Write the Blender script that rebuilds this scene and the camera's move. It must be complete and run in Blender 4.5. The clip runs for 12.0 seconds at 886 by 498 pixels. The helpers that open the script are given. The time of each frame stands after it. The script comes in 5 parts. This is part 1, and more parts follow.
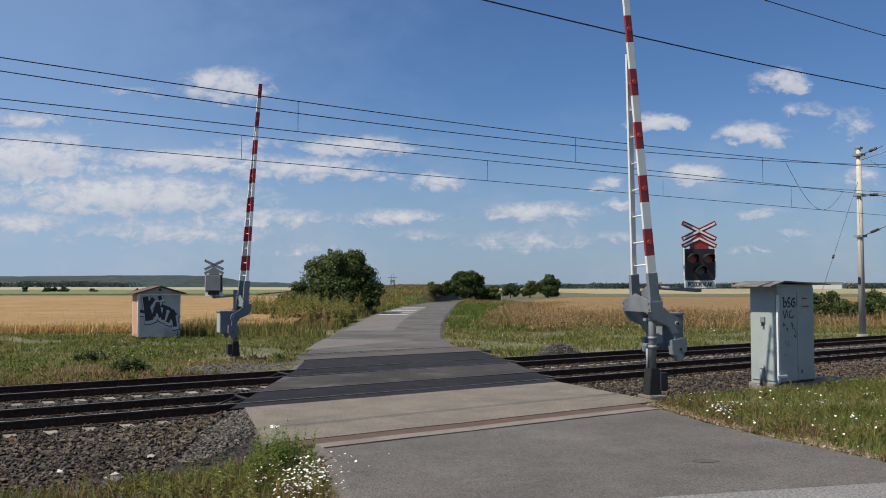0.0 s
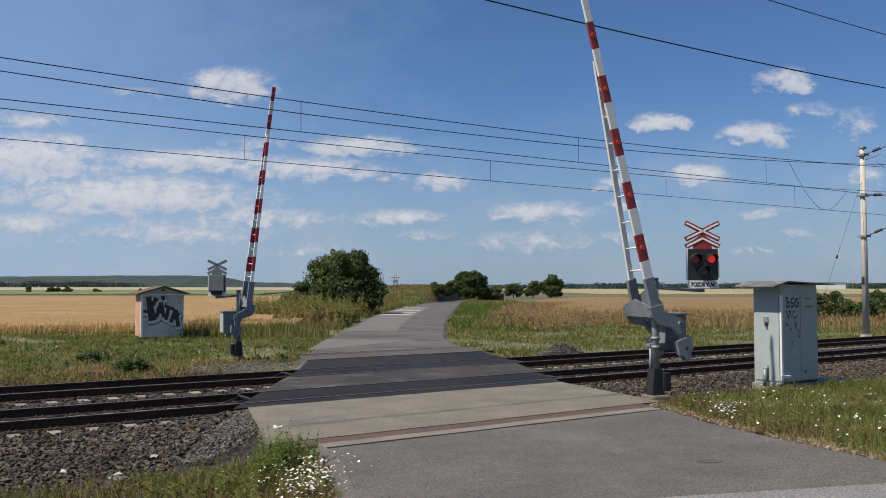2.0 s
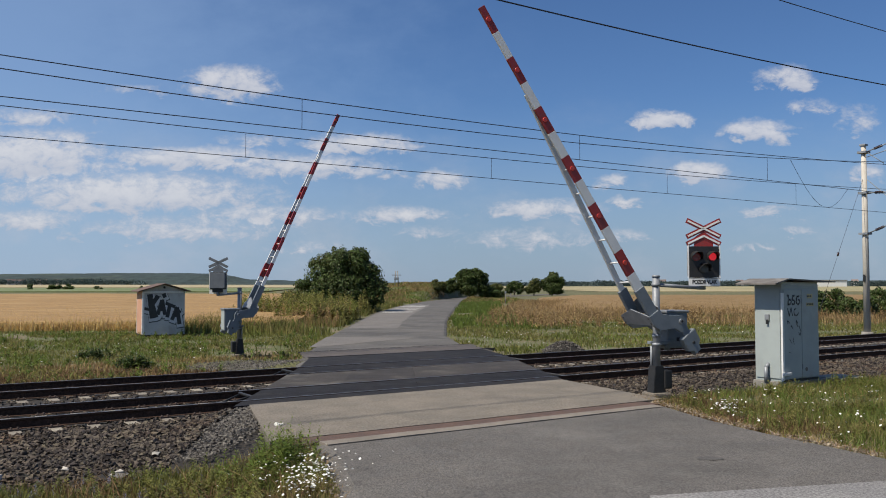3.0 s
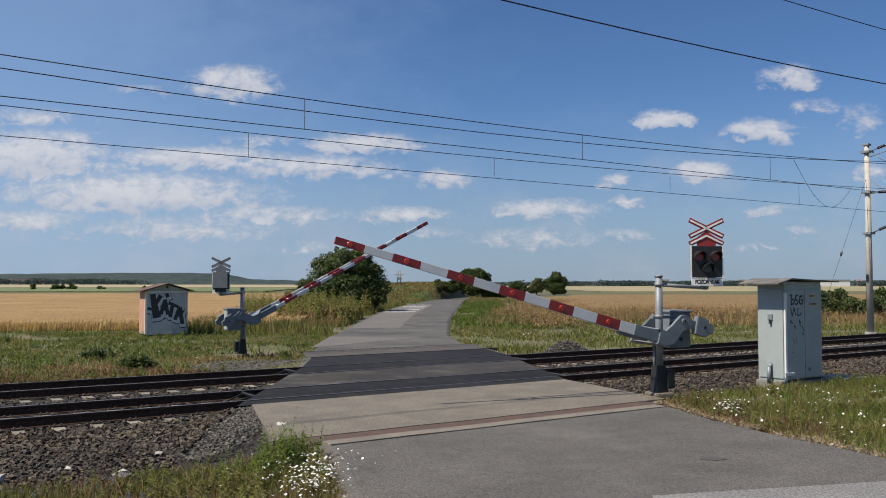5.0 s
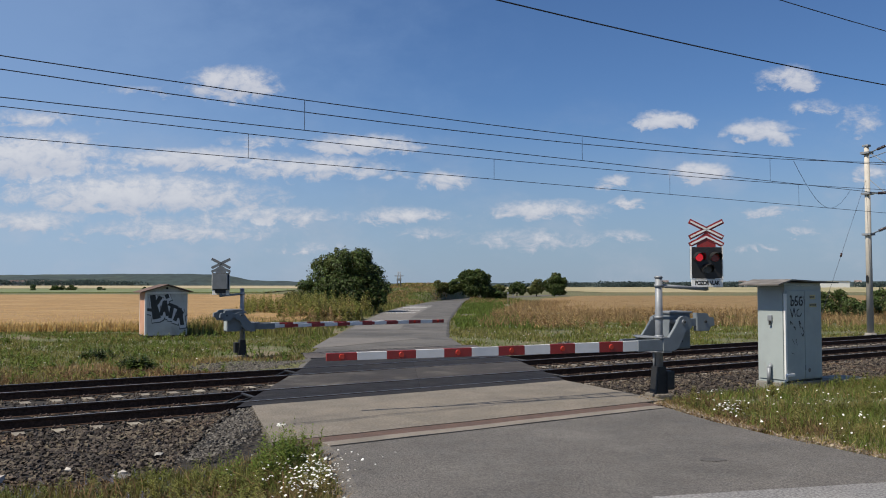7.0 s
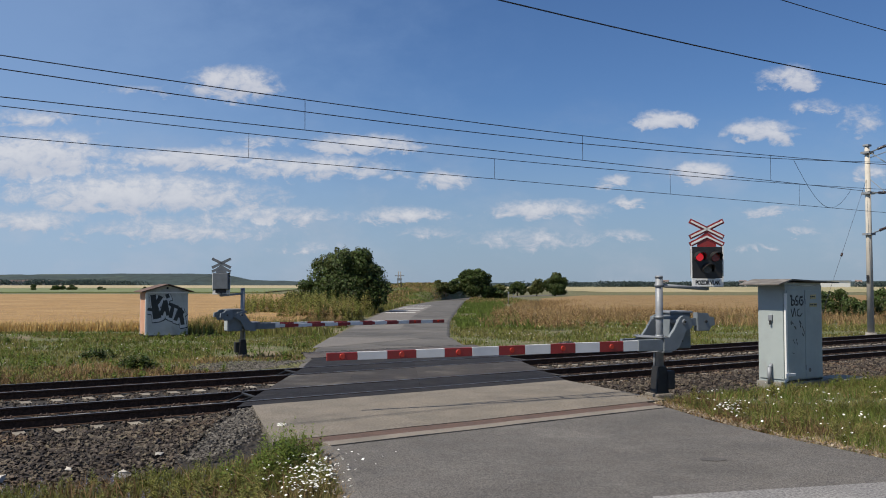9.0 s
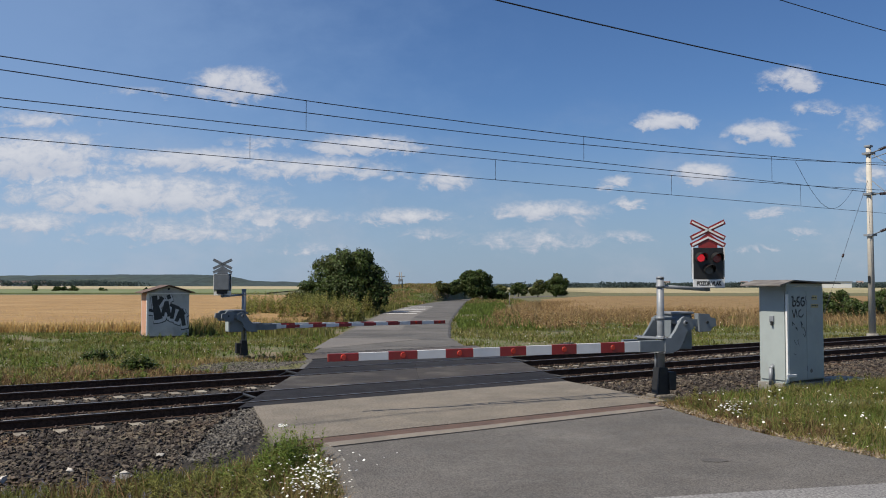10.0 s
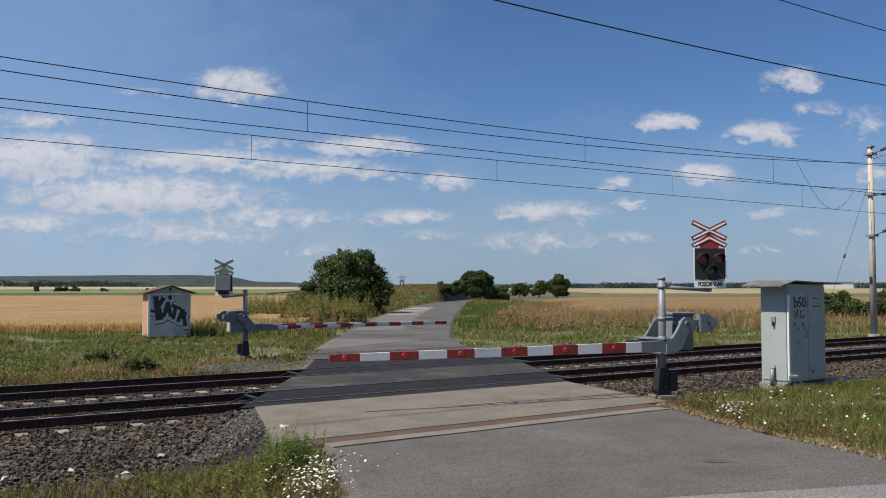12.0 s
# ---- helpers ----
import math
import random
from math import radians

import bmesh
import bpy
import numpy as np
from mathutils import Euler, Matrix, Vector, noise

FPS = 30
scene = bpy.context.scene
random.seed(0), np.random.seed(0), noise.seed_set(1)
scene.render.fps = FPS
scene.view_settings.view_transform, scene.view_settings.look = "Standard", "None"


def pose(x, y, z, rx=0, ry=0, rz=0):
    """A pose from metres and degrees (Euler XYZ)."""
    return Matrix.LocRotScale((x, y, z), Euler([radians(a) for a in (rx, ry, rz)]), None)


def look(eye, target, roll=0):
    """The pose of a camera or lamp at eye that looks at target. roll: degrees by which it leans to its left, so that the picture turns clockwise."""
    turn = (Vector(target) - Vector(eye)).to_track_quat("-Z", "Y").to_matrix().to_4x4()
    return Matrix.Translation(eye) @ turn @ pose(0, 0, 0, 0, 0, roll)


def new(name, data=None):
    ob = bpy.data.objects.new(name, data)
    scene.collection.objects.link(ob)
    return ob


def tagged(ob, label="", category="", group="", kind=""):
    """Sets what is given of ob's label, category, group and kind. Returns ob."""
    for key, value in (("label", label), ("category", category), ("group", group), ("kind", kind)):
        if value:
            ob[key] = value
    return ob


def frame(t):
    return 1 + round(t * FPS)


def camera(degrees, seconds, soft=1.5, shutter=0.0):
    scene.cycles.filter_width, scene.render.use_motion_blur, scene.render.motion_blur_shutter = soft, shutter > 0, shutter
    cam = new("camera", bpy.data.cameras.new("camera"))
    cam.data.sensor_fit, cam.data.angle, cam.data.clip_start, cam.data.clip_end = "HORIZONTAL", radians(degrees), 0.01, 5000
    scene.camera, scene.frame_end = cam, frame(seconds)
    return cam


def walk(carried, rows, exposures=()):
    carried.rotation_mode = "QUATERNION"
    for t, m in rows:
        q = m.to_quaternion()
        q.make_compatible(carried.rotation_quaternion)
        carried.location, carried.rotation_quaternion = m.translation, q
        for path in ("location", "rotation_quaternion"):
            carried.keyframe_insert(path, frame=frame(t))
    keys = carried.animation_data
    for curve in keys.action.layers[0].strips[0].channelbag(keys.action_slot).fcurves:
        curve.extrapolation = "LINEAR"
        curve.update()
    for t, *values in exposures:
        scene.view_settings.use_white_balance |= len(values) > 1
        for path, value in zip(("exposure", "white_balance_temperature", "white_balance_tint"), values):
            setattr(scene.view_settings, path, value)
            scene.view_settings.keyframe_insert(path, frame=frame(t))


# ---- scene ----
SECONDS = 12.0
cam = camera(55.1, SECONDS, soft=1.0)

# the camera stands still and is turned a little by the one who holds it: seconds, yaw, pitch
PX = 0.0381
SWAY = [(0.0, -15, 1.2), (0.5, -14.3, 1.8), (1.0, -13.3, 2.2), (1.5, -12.6, 2.6), (2.0, -9.8, 1.4), (2.5, -8.8, -1.2),
        (3.0, -8.0, -3.0), (3.2, -7.6, -3.1), (4.0, -5.0, -3.2), (4.8, -3.2, -3.2), (5.5, -4.1, -3.9), (6.0, -3.6, -3.6),
        (6.5, -3.0, -2.2), (7.0, -3.6, -1.5), (8.0, -3.4, -1.6), (9.0, -2.9, -2.0), (9.5, -1.6, -1.6), (10.0, -0.9, -0.4),
        (10.5, 0.0, 0.0), (11.0, 1.2, 0.0), (11.5, 0.6, 0.9), (12.0, 1.4, 0.6)]
walk(cam, [(t, pose(0, 0, 2.2, 92.53 + b * PX, 0, a * PX)) for t, a, b in SWAY])
scene.view_settings.exposure = 0.38

# ---- light ----
SUN_AZ, SUN_EL = radians(29), radians(54)
to_sun = Vector((-math.cos(SUN_AZ) * math.cos(SUN_EL), -math.sin(SUN_AZ) * math.cos(SUN_EL), math.sin(SUN_EL)))
sun = new("sun", bpy.data.lights.new("sun", "SUN"))
sun.data.energy, sun.data.angle, sun.data.color = 4.8, radians(0.55), (1.0, 0.915, 0.79)
sun.matrix_world = look(to_sun * 50, (0, 0, 0))

world = bpy.data.worlds.new("sky")
scene.world = world
world.use_nodes = True


class Nodes:
    """Short hand for a node tree."""

    def __init__(self, tree):
        self.tree = tree
        tree.nodes.clear()

    def add(self, kind):
        return self.tree.nodes.new(kind)

    def link(self, a, b):
        self.tree.links.new(a, b)

    def val(self, sock, v):
        if isinstance(v, bpy.types.NodeSocket):
            self.tree.links.new(v, sock)
        else:
            sock.default_value = v

    def math(self, op, a, b=0.0, c=0.0, clamp=False):
        n = self.add("ShaderNodeMath")
        n.operation, n.use_clamp = op, clamp
        self.val(n.inputs[0], a), self.val(n.inputs[1], b), self.val(n.inputs[2], c)
        return n.outputs[0]

    def smooth(self, x, lo, hi, a=0.0, b=1.0):
        n = self.add("ShaderNodeMapRange")
        n.interpolation_type = "SMOOTHSTEP"
        for i, v in enumerate((x, lo, hi, a, b)):
            self.val(n.inputs[i], v)
        return n.outputs[0]

    def noise(self, vec, scale, detail=4.0, rough=0.55, dist=0.0):
        n = self.add("ShaderNodeTexNoise")
        if vec is not None:
            self.link(vec, n.inputs["Vector"])
        n.inputs["Scale"].default_value, n.inputs["Detail"].default_value = scale, detail
        n.inputs["Roughness"].default_value, n.inputs["Distortion"].default_value = rough, dist
        return n.outputs[0]

    def mix(self, fac, a, b, blend="MIX"):
        n = self.add("ShaderNodeMix")
        n.data_type, n.blend_type = "RGBA", blend
        self.val(n.inputs[0], fac)
        for sock, v in ((n.inputs[6], a), (n.inputs[7], b)):
            self.val(sock, v if isinstance(v, bpy.types.NodeSocket) else (*v, 1))
        return n.outputs[2]


# fair-weather cumulus: place and half size of each cloud in units of 1/1503 of its distance, and its density
CLOUDS_A = [(412, 150, 84, 36, 1.1), (640, 258, 105, 22, 1.0), (345, 285, 175, 26, 1.0), (560, 300, 150, 26, 0.9),
          (250, 350, 240, 46, 1.0), (60, 285, 150, 56, 1.05), (60, 395, 95, 22, 0.8), (480, 385, 140, 20, 0.75), (120, 245, 70, 16, 0.6)]
CLOUDS_B = [(785, 322, 48, 20, 1.0), (715, 384, 85, 17, 0.8), (1185, 214, 56, 19, 1.0), (1355, 236, 68, 25, 1.05),
          (1412, 140, 62, 28, 1.0), (1240, 307, 54, 22, 1.05), (1105, 324, 46, 15, 0.9), (970, 375, 115, 22, 0.85), (940, 425, 110, 24, 0.55)]
CLOUDS_C = [(1385, 377, 54, 11, 0.8), (1345, 440, 40, 8, 0.6), (1110, 358, 26, 9, 0.7), (1530, 215, 40, 30, 0.6), (1445, 190, 50, 16, 0.6),
          (1555, 310, 40, 22, 0.8), (1410, 410, 30, 9, 0.5), (1105, 418, 50, 12, 0.5), (40, 210, 120, 18, 0.5), (330, 410, 200, 26, 0.65),
          (760, 415, 60, 14, 0.5), (450, 250, 60, 12, 0.5), (560, 440, 80, 14, 0.35), (200, 300, 60, 16, 0.5), (250, 158, 60, 10, 0.35)]
w = Nodes(world.node_tree)
geo = w.add("ShaderNodeTexCoord").outputs["Generated"]
sep = w.add("ShaderNodeSeparateXYZ")
w.link(geo, sep.inputs[0])
dy = w.math("MAXIMUM", sep.outputs[1], 0.05)
cu, cv = w.math("DIVIDE", sep.outputs[0], dy), w.math("DIVIDE", sep.outputs[2], dy)
flat = w.add("ShaderNodeCombineXYZ")
w.link(cu, flat.inputs[0]), w.link(w.math("MULTIPLY", cv, 1.6), flat.inputs[1])
shift = w.add("ShaderNodeVectorMath")
shift.operation = "ADD"
w.link(flat.outputs[0], shift.inputs[0])
shift.inputs[1].default_value = (3.7, 1.9, 0.0)
billow = w.noise(flat.outputs[0], 16.0, 10.0, 0.6)
puff = w.noise(shift.outputs[0], 34.0, 8.0, 0.62, 0.5)
wisp = w.noise(flat.outputs[0], 95.0, 6.0, 0.66)
wu = w.math("ADD", cu, w.math("MULTIPLY", w.math("SUBTRACT", billow, 0.5), 0.075))
wv = w.math("ADD", cv, w.math("MULTIPLY", w.math("SUBTRACT", puff, 0.5), 0.035))
field, crown = None, None
for cx, cy, a, b, dens in CLOUDS_A + CLOUDS_B + CLOUDS_C:
    x0, y0 = (cx - 784) / 1503, (507 - cy) / 1503
    ex = w.math("MULTIPLY", w.math("SUBTRACT", wu, x0), 1503 / a / 1.15)
    ey = w.math("MULTIPLY", w.math("SUBTRACT", wv, y0), 1503 / b / 1.15)
    # the underside is cut flatter than the top
    ey = w.math("MAXIMUM", ey, w.math("MULTIPLY", ey, -1.35))
    one = w.math("MULTIPLY", w.math("SUBTRACT", 1.0, w.math("ADD", w.math("MULTIPLY", ex, ex), w.math("MULTIPLY", ey, ey))), dens)
    high = w.smooth(w.math("MULTIPLY", w.math("SUBTRACT", wv, y0), 1503 / b), -0.9, 0.7)
    lit = w.math("MULTIPLY", high, w.smooth(one, -0.3, 0.4))
    field = one if field is None else w.math("MAXIMUM", field, one)
    crown = lit if crown is None else w.math("MAXIMUM", crown, lit)
back = w.math("MULTIPLY", w.smooth(w.noise(geo, 3.0, 6.0), 0.5, 0.7), w.smooth(sep.outputs[1], 0.35, 0.0))
shape = w.math("ADD", w.math("MAXIMUM", field, -1.2), w.math("MULTIPLY", w.math("SUBTRACT", puff, 0.5), 2.3))
shape = w.math("ADD", shape, w.math("MULTIPLY", w.math("SUBTRACT", wisp, 0.5), 1.0))
cover = w.math("MULTIPLY", w.smooth(shape, -0.05, 0.95), 0.80)
# thin veils low in the sky
veil = w.math("MULTIPLY", w.smooth(w.noise(flat.outputs[0], 7.0, 8.0, 0.6), 0.46, 0.72), w.smooth(cv, 0.26, 0.08))
cover = w.math("MAXIMUM", cover, w.math("MULTIPLY", veil, 0.30))
cover = w.math("MULTIPLY", cover, w.smooth(sep.outputs[1], 0.3, 0.5))
cover = w.math("MAXIMUM", cover, w.math("MULTIPLY", back, 0.07))
sky = w.add("ShaderNodeTexSky")
sky.sky_type, sky.sun_disc, sky.sun_elevation = "NISHITA", False, SUN_EL
sky.air_density, sky.dust_density, sky.ozone_density = 1.0, 0.35, 4.0
sky.sun_rotation = math.atan2(to_sun.x, to_sun.y)
bright = w.mix(w.math("MULTIPLY", crown, w.smooth(shape, 0.1, 1.2)), (6.2, 6.5, 7.5), (9.3, 9.2, 9.4))
bg = w.add("ShaderNodeBackground")
clear = w.mix(1.0, sky.outputs[0], (0.70, 0.90, 1.16), "MULTIPLY")
hazy = w.mix(w.smooth(w.math("ABSOLUTE", sep.outputs[2]), 0.0, 0.22, 0.75, 0.0), clear, (3.6, 4.7, 6.3))
# a thin high haze thickening towards the sun's side
hazy = w.mix(w.smooth(w.math("ADD", cu, w.math("MULTIPLY", w.math("SUBTRACT", billow, 0.5), 0.3)), 0.12, -0.5, 0.0, 0.26), hazy, (6.0, 8.2, 11.5))
w.link(w.mix(cover, hazy, bright), bg.inputs[0])
bg.inputs[1].default_value = 0.061
w.link(bg.outputs[0], w.add("ShaderNodeOutputWorld").inputs[0])


# ---- materials ----
def material(name, base, base2=None, rough=0.8, metal=0.0, scale=6.0, stain=None, stain_scale=0.7, stain_at=(0.5, 0.7), bump=0.0, bump_scale=60.0,
             vary=0.0, island=0.0, spec=0.5, glow=None, space="Object", grain=0.0, grain_scale=120.0, through_light=0.0):
    mat = bpy.data.materials.new(name)
    mat.use_nodes = True
    n = Nodes(mat.node_tree)
    b = n.add("ShaderNodeBsdfPrincipled")
    at = n.add("ShaderNodeTexCoord").outputs["Object"] if space == "Object" else n.add("ShaderNodeNewGeometry").outputs["Position"]
    col = n.mix(n.smooth(n.noise(at, scale, 5.0), 0.3, 0.7), base, base2 or tuple(c * 0.82 for c in base))
    if stain:
        col = n.mix(n.smooth(n.noise(at, stain_scale, 6.0, 0.6, 0.4), *stain_at), col, stain)
    if grain:
        g = n.smooth(n.noise(at, grain_scale, 2.0), 0.3, 0.7, 1 - grain, 1 + grain)
        hsv = n.add("ShaderNodeHueSaturation")
        n.link(col, hsv.inputs["Color"]), n.link(g, hsv.inputs["Value"])
        col = hsv.outputs[0]
    if vary or island:
        rnd = n.add("ShaderNodeObjectInfo").outputs["Random"] if vary else n.add("ShaderNodeNewGeometry").outputs["Random Per Island"]
        k = vary or island
        hsv = n.add("ShaderNodeHueSaturation")
        n.link(col, hsv.inputs["Color"])
        n.link(n.smooth(rnd, 0.0, 1.0, 1 - k, 1 + k), hsv.inputs["Value"])
        n.link(n.math("ADD", 0.5, n.math("MULTIPLY", n.math("SUBTRACT", rnd, 0.5), k * 0.08)), hsv.inputs["Hue"])
        col = hsv.outputs[0]
    n.link(col, b.inputs["Base Color"])
    n.link(n.smooth(n.noise(at, scale * 2.3), 0.2, 0.8, max(rough - 0.12, 0.03), min(rough + 0.1, 1)), b.inputs["Roughness"])
    b.inputs["Metallic"].default_value, b.inputs["Specular IOR Level"].default_value = metal, spec
    if bump:
        bn = n.add("ShaderNodeBump")
        bn.inputs["Strength"].default_value, bn.inputs["Distance"].default_value = min(bump, 1.0), 0.01 * max(bump, 1.0)
        n.link(n.noise(at, bump_scale, 4.0), bn.inputs["Height"])
        n.link(bn.outputs[0], b.inputs["Normal"])
    if glow:
        b.inputs["Emission Color"].default_value, b.inputs["Emission Strength"].default_value = (*glow[:3], 1), glow[3]
    out = b.outputs[0]
    if through_light:
        tr = n.add("ShaderNodeBsdfTranslucent")
        n.link(col, tr.inputs[0])
        ms = n.add("ShaderNodeMixShader")
        ms.inputs[0].default_value = through_light
        n.link(out, ms.inputs[1]), n.link(tr.outputs[0], ms.inputs[2])
        out = ms.outputs[0]
    n.link(out, n.add("ShaderNodeOutputMaterial").inputs[0])
    return mat


M_ground = material("soil and dry grass", (0.105, 0.0966, 0.042), (0.0714, 0.084, 0.0235), 0.95, scale=1.4, stain=(0.143, 0.113, 0.063), stain_scale=0.25, stain_at=(0.5, 0.65), bump=1, bump_scale=20, grain=0.35, grain_scale=14, space="World")
M_asphalt = material("weathered asphalt", (0.099, 0.0905, 0.081), (0.076, 0.0703, 0.0635), 0.88, scale=0.9, stain=(0.13, 0.12, 0.108), stain_scale=0.45, stain_at=(0.45, 0.75), bump=0.7, bump_scale=160, grain=0.55, grain_scale=55, space="World")
M_asphalt_far = material("patched asphalt", (0.1, 0.0933, 0.0837), (0.0758, 0.0709, 0.0642), 0.88, scale=0.5, stain=(0.0606, 0.0563, 0.0515), stain_scale=0.3, stain_at=(0.5, 0.6), bump=0.5, bump_scale=120, grain=0.2, grain_scale=60, space="World")
M_asphalt_pale = material("pale dusty asphalt", (0.135, 0.124, 0.112), (0.112, 0.104, 0.095), 0.9, scale=0.4, bump=0.5, bump_scale=120, grain=0.2, grain_scale=50, space="World")
M_asphalt_brown = material("brownish worn asphalt", (0.072, 0.060, 0.053), (0.056, 0.048, 0.044), 0.88, scale=0.7, stain=(0.088, 0.075, 0.065), stain_scale=0.5, bump=0.5, bump_scale=120, grain=0.25, grain_scale=50, space="World")
M_asphalt_old = material("pale old asphalt", (0.202, 0.197, 0.189), (0.16, 0.155, 0.151), 0.88, scale=0.8, bump=0.6, bump_scale=140, grain=0.45, grain_scale=34, space="World")
M_apron = material("worn concrete", (0.166, 0.143, 0.113), (0.127, 0.112, 0.089), 0.9, scale=1.1, stain=(0.105, 0.0924, 0.0756), stain_scale=0.7, stain_at=(0.5, 0.75), bump=0.6, bump_scale=90, grain=0.35, grain_scale=30, space="World")
M_lip = material("pale concrete edging", (0.19, 0.165, 0.135), (0.14, 0.123, 0.10), 0.9, scale=2.0, bump=0.5, bump_scale=80, grain=0.15, space="World")
M_rust = material("rusty drain channel", (0.095, 0.056, 0.040), (0.068, 0.043, 0.033), 0.85, scale=3.0, bump=0.5, grain=0.2, space="World")
M_panel = material("black rubber crossing panel", (0.0130, 0.0122, 0.0132), (0.0195, 0.018, 0.0178), 0.8, scale=1.2, spec=0.2, stain=(0.031, 0.027, 0.023), stain_scale=0.8, stain_at=(0.5, 0.8), bump=0.5, bump_scale=50, vary=0.12, grain=0.2, grain_scale=40, space="World")
M_panel_mid = material("dusty crossing panel", (0.032, 0.026, 0.0215), (0.021, 0.0178, 0.016), 0.9, scale=1.2, stain=(0.0756, 0.068, 0.0567), stain_scale=0.8, bump=0.5, bump_scale=50, vary=0.15, grain=0.2, grain_scale=40, space="World")
M_rail = material("rusty rail steel", (0.068, 0.041, 0.029), (0.043, 0.028, 0.021), 0.95, metal=0.0, scale=9.0, spec=0.08, bump=0.4, grain=0.3, grain_scale=30)
M_shine = material("polished rail head", (0.36, 0.33, 0.30), (0.25, 0.23, 0.21), 0.45, metal=1.0, scale=3.0)
M_sleeper = material("pale concrete sleeper", (0.235, 0.213, 0.179), (0.172, 0.152, 0.124), 0.9, scale=7.0, stain=(0.0968, 0.0689, 0.0517), stain_scale=4.0, bump=0.5, vary=0.18)
M_clip = material("rusty clip", (0.0588, 0.0378, 0.0294), None, 0.8)
# far darker than the stones on it: shade in their gaps is coloured in
M_bed = material("ballast bed, dark for the gaps", (0.026, 0.021, 0.017), (0.012, 0.0105, 0.009), 0.95, scale=12.0, bump=1, bump_scale=22, grain=0.5, grain_scale=16, space="World")
M_stone = material("crushed ballast stone", (0.074, 0.056, 0.042), (0.040, 0.031, 0.025), 0.92, scale=1.2, stain=(0.085, 0.053, 0.033), stain_scale=0.8, bump=0.4, bump_scale=40, island=0.75, space="World")
M_gravel = material("grey gravel", (0.125, 0.112, 0.096), (0.075, 0.068, 0.059), 0.92, scale=9.0, bump=0.5, island=0.4, space="World")
M_grass = material("green grass", (0.162, 0.162, 0.0408), (0.11, 0.13, 0.0288), 0.7, scale=0.8, stain=(0.215, 0.187, 0.0677), stain_scale=0.45, stain_at=(0.4, 0.65), island=0.4, spec=0.25, space="World", through_light=0.42)
M_lush = material("lush grass", (0.125, 0.162, 0.0314), (0.0952, 0.132, 0.0246), 0.7, scale=0.8, island=0.35, spec=0.25, space="World", through_light=0.35)
M_dry = material("dry grass", (0.31, 0.21, 0.105), (0.23, 0.15, 0.07), 0.8, scale=0.7, stain=(0.17, 0.14, 0.055), stain_scale=0.35, stain_at=(0.55, 0.75), island=0.35, spec=0.2, space="World", through_light=0.3)
M_wheat = material("ripe wheat", (0.265, 0.158, 0.053), (0.21, 0.125, 0.042), 0.85, scale=0.25, stain=(0.30, 0.195, 0.078), stain_scale=0.09, stain_at=(0.45, 0.7), bump=1, bump_scale=9, grain=0.22, grain_scale=3.0, space="World")
M_stalk = material("wheat ear", (0.56, 0.40, 0.18), (0.46, 0.32, 0.13), 0.8, scale=0.5, island=0.3, spec=0.2, space="World", through_light=0.3)
M_leaf = material("dark green leaf", (0.0636, 0.0902, 0.0205), (0.041, 0.0645, 0.0144), 0.6, scale=0.5, stain=(0.0974, 0.108, 0.0307), stain_scale=0.6, island=0.5, spec=0.35, space="World", through_light=0.25)
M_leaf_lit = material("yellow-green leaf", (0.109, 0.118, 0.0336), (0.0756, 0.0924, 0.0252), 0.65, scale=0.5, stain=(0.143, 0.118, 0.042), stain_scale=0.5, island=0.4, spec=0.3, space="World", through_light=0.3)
M_bark = material("grey-brown bark", (0.0924, 0.0714, 0.0504), (0.0588, 0.0462, 0.0336), 0.95, scale=8, bump=1, bump_scale=30)
M_petal = material("white petal", (0.85, 0.85, 0.80), (0.78, 0.78, 0.74), 0.6, island=0.08, through_light=0.3)
M_violet = material("violet-blue flower", (0.15, 0.15, 0.22), (0.11, 0.12, 0.17), 0.7, island=0.3, through_light=0.3)
M_dead = material("dead brown grass", (0.17, 0.10, 0.055), (0.12, 0.075, 0.04), 0.9, scale=0.7, island=0.4, spec=0.2, space="World", through_light=0.2)
# darker than M_grey: shade on the signal's back is put into the colour
M_grey_shaded = material("shaded grey sheet back", (0.125, 0.14, 0.155), (0.10, 0.112, 0.125), 0.6, scale=4, spec=0.3)
M_hutroof = material("brown roof board", (0.115, 0.07, 0.05), (0.085, 0.055, 0.042), 0.85, scale=3)
M_sand = material("sandy edge grit", (0.26, 0.21, 0.15), (0.18, 0.145, 0.105), 0.95, island=0.4, space="World")
# no haze in the air: its pale cast is put into the leaf colour
M_haze_tint = material("far trees tinted with haze", (0.075, 0.10, 0.092), (0.06, 0.085, 0.08), 1.0, island=0.1, spec=0.05, space="World", through_light=0.5)
M_galv = material("pale grey galvanised steel", (0.226, 0.242, 0.258), (0.183, 0.195, 0.211), 0.55, metal=0.25, scale=5.0, stain=(0.151, 0.148, 0.139), stain_scale=2.0, stain_at=(0.55, 0.8))
M_grey = material("blue-grey painted steel", (0.166, 0.189, 0.207), (0.141, 0.162, 0.178), 0.65, scale=4.0, spec=0.25, stain=(0.112, 0.116, 0.112), stain_scale=2.2, stain_at=(0.58, 0.85))
M_black = material("black tar-painted base", (0.0101, 0.0101, 0.0109), (0.0168, 0.0168, 0.0168), 0.6, scale=6)
M_white = material("white enamel", (0.672, 0.672, 0.655), (0.605, 0.605, 0.588), 0.4, scale=3.0, stain=(0.462, 0.454, 0.42), stain_scale=3.0, stain_at=(0.6, 0.9))
M_red = material("red enamel", (0.277, 0.0252, 0.0235), (0.218, 0.021, 0.021), 0.4, scale=4.0, stain=(0.21, 0.0336, 0.0294), stain_scale=4.0)
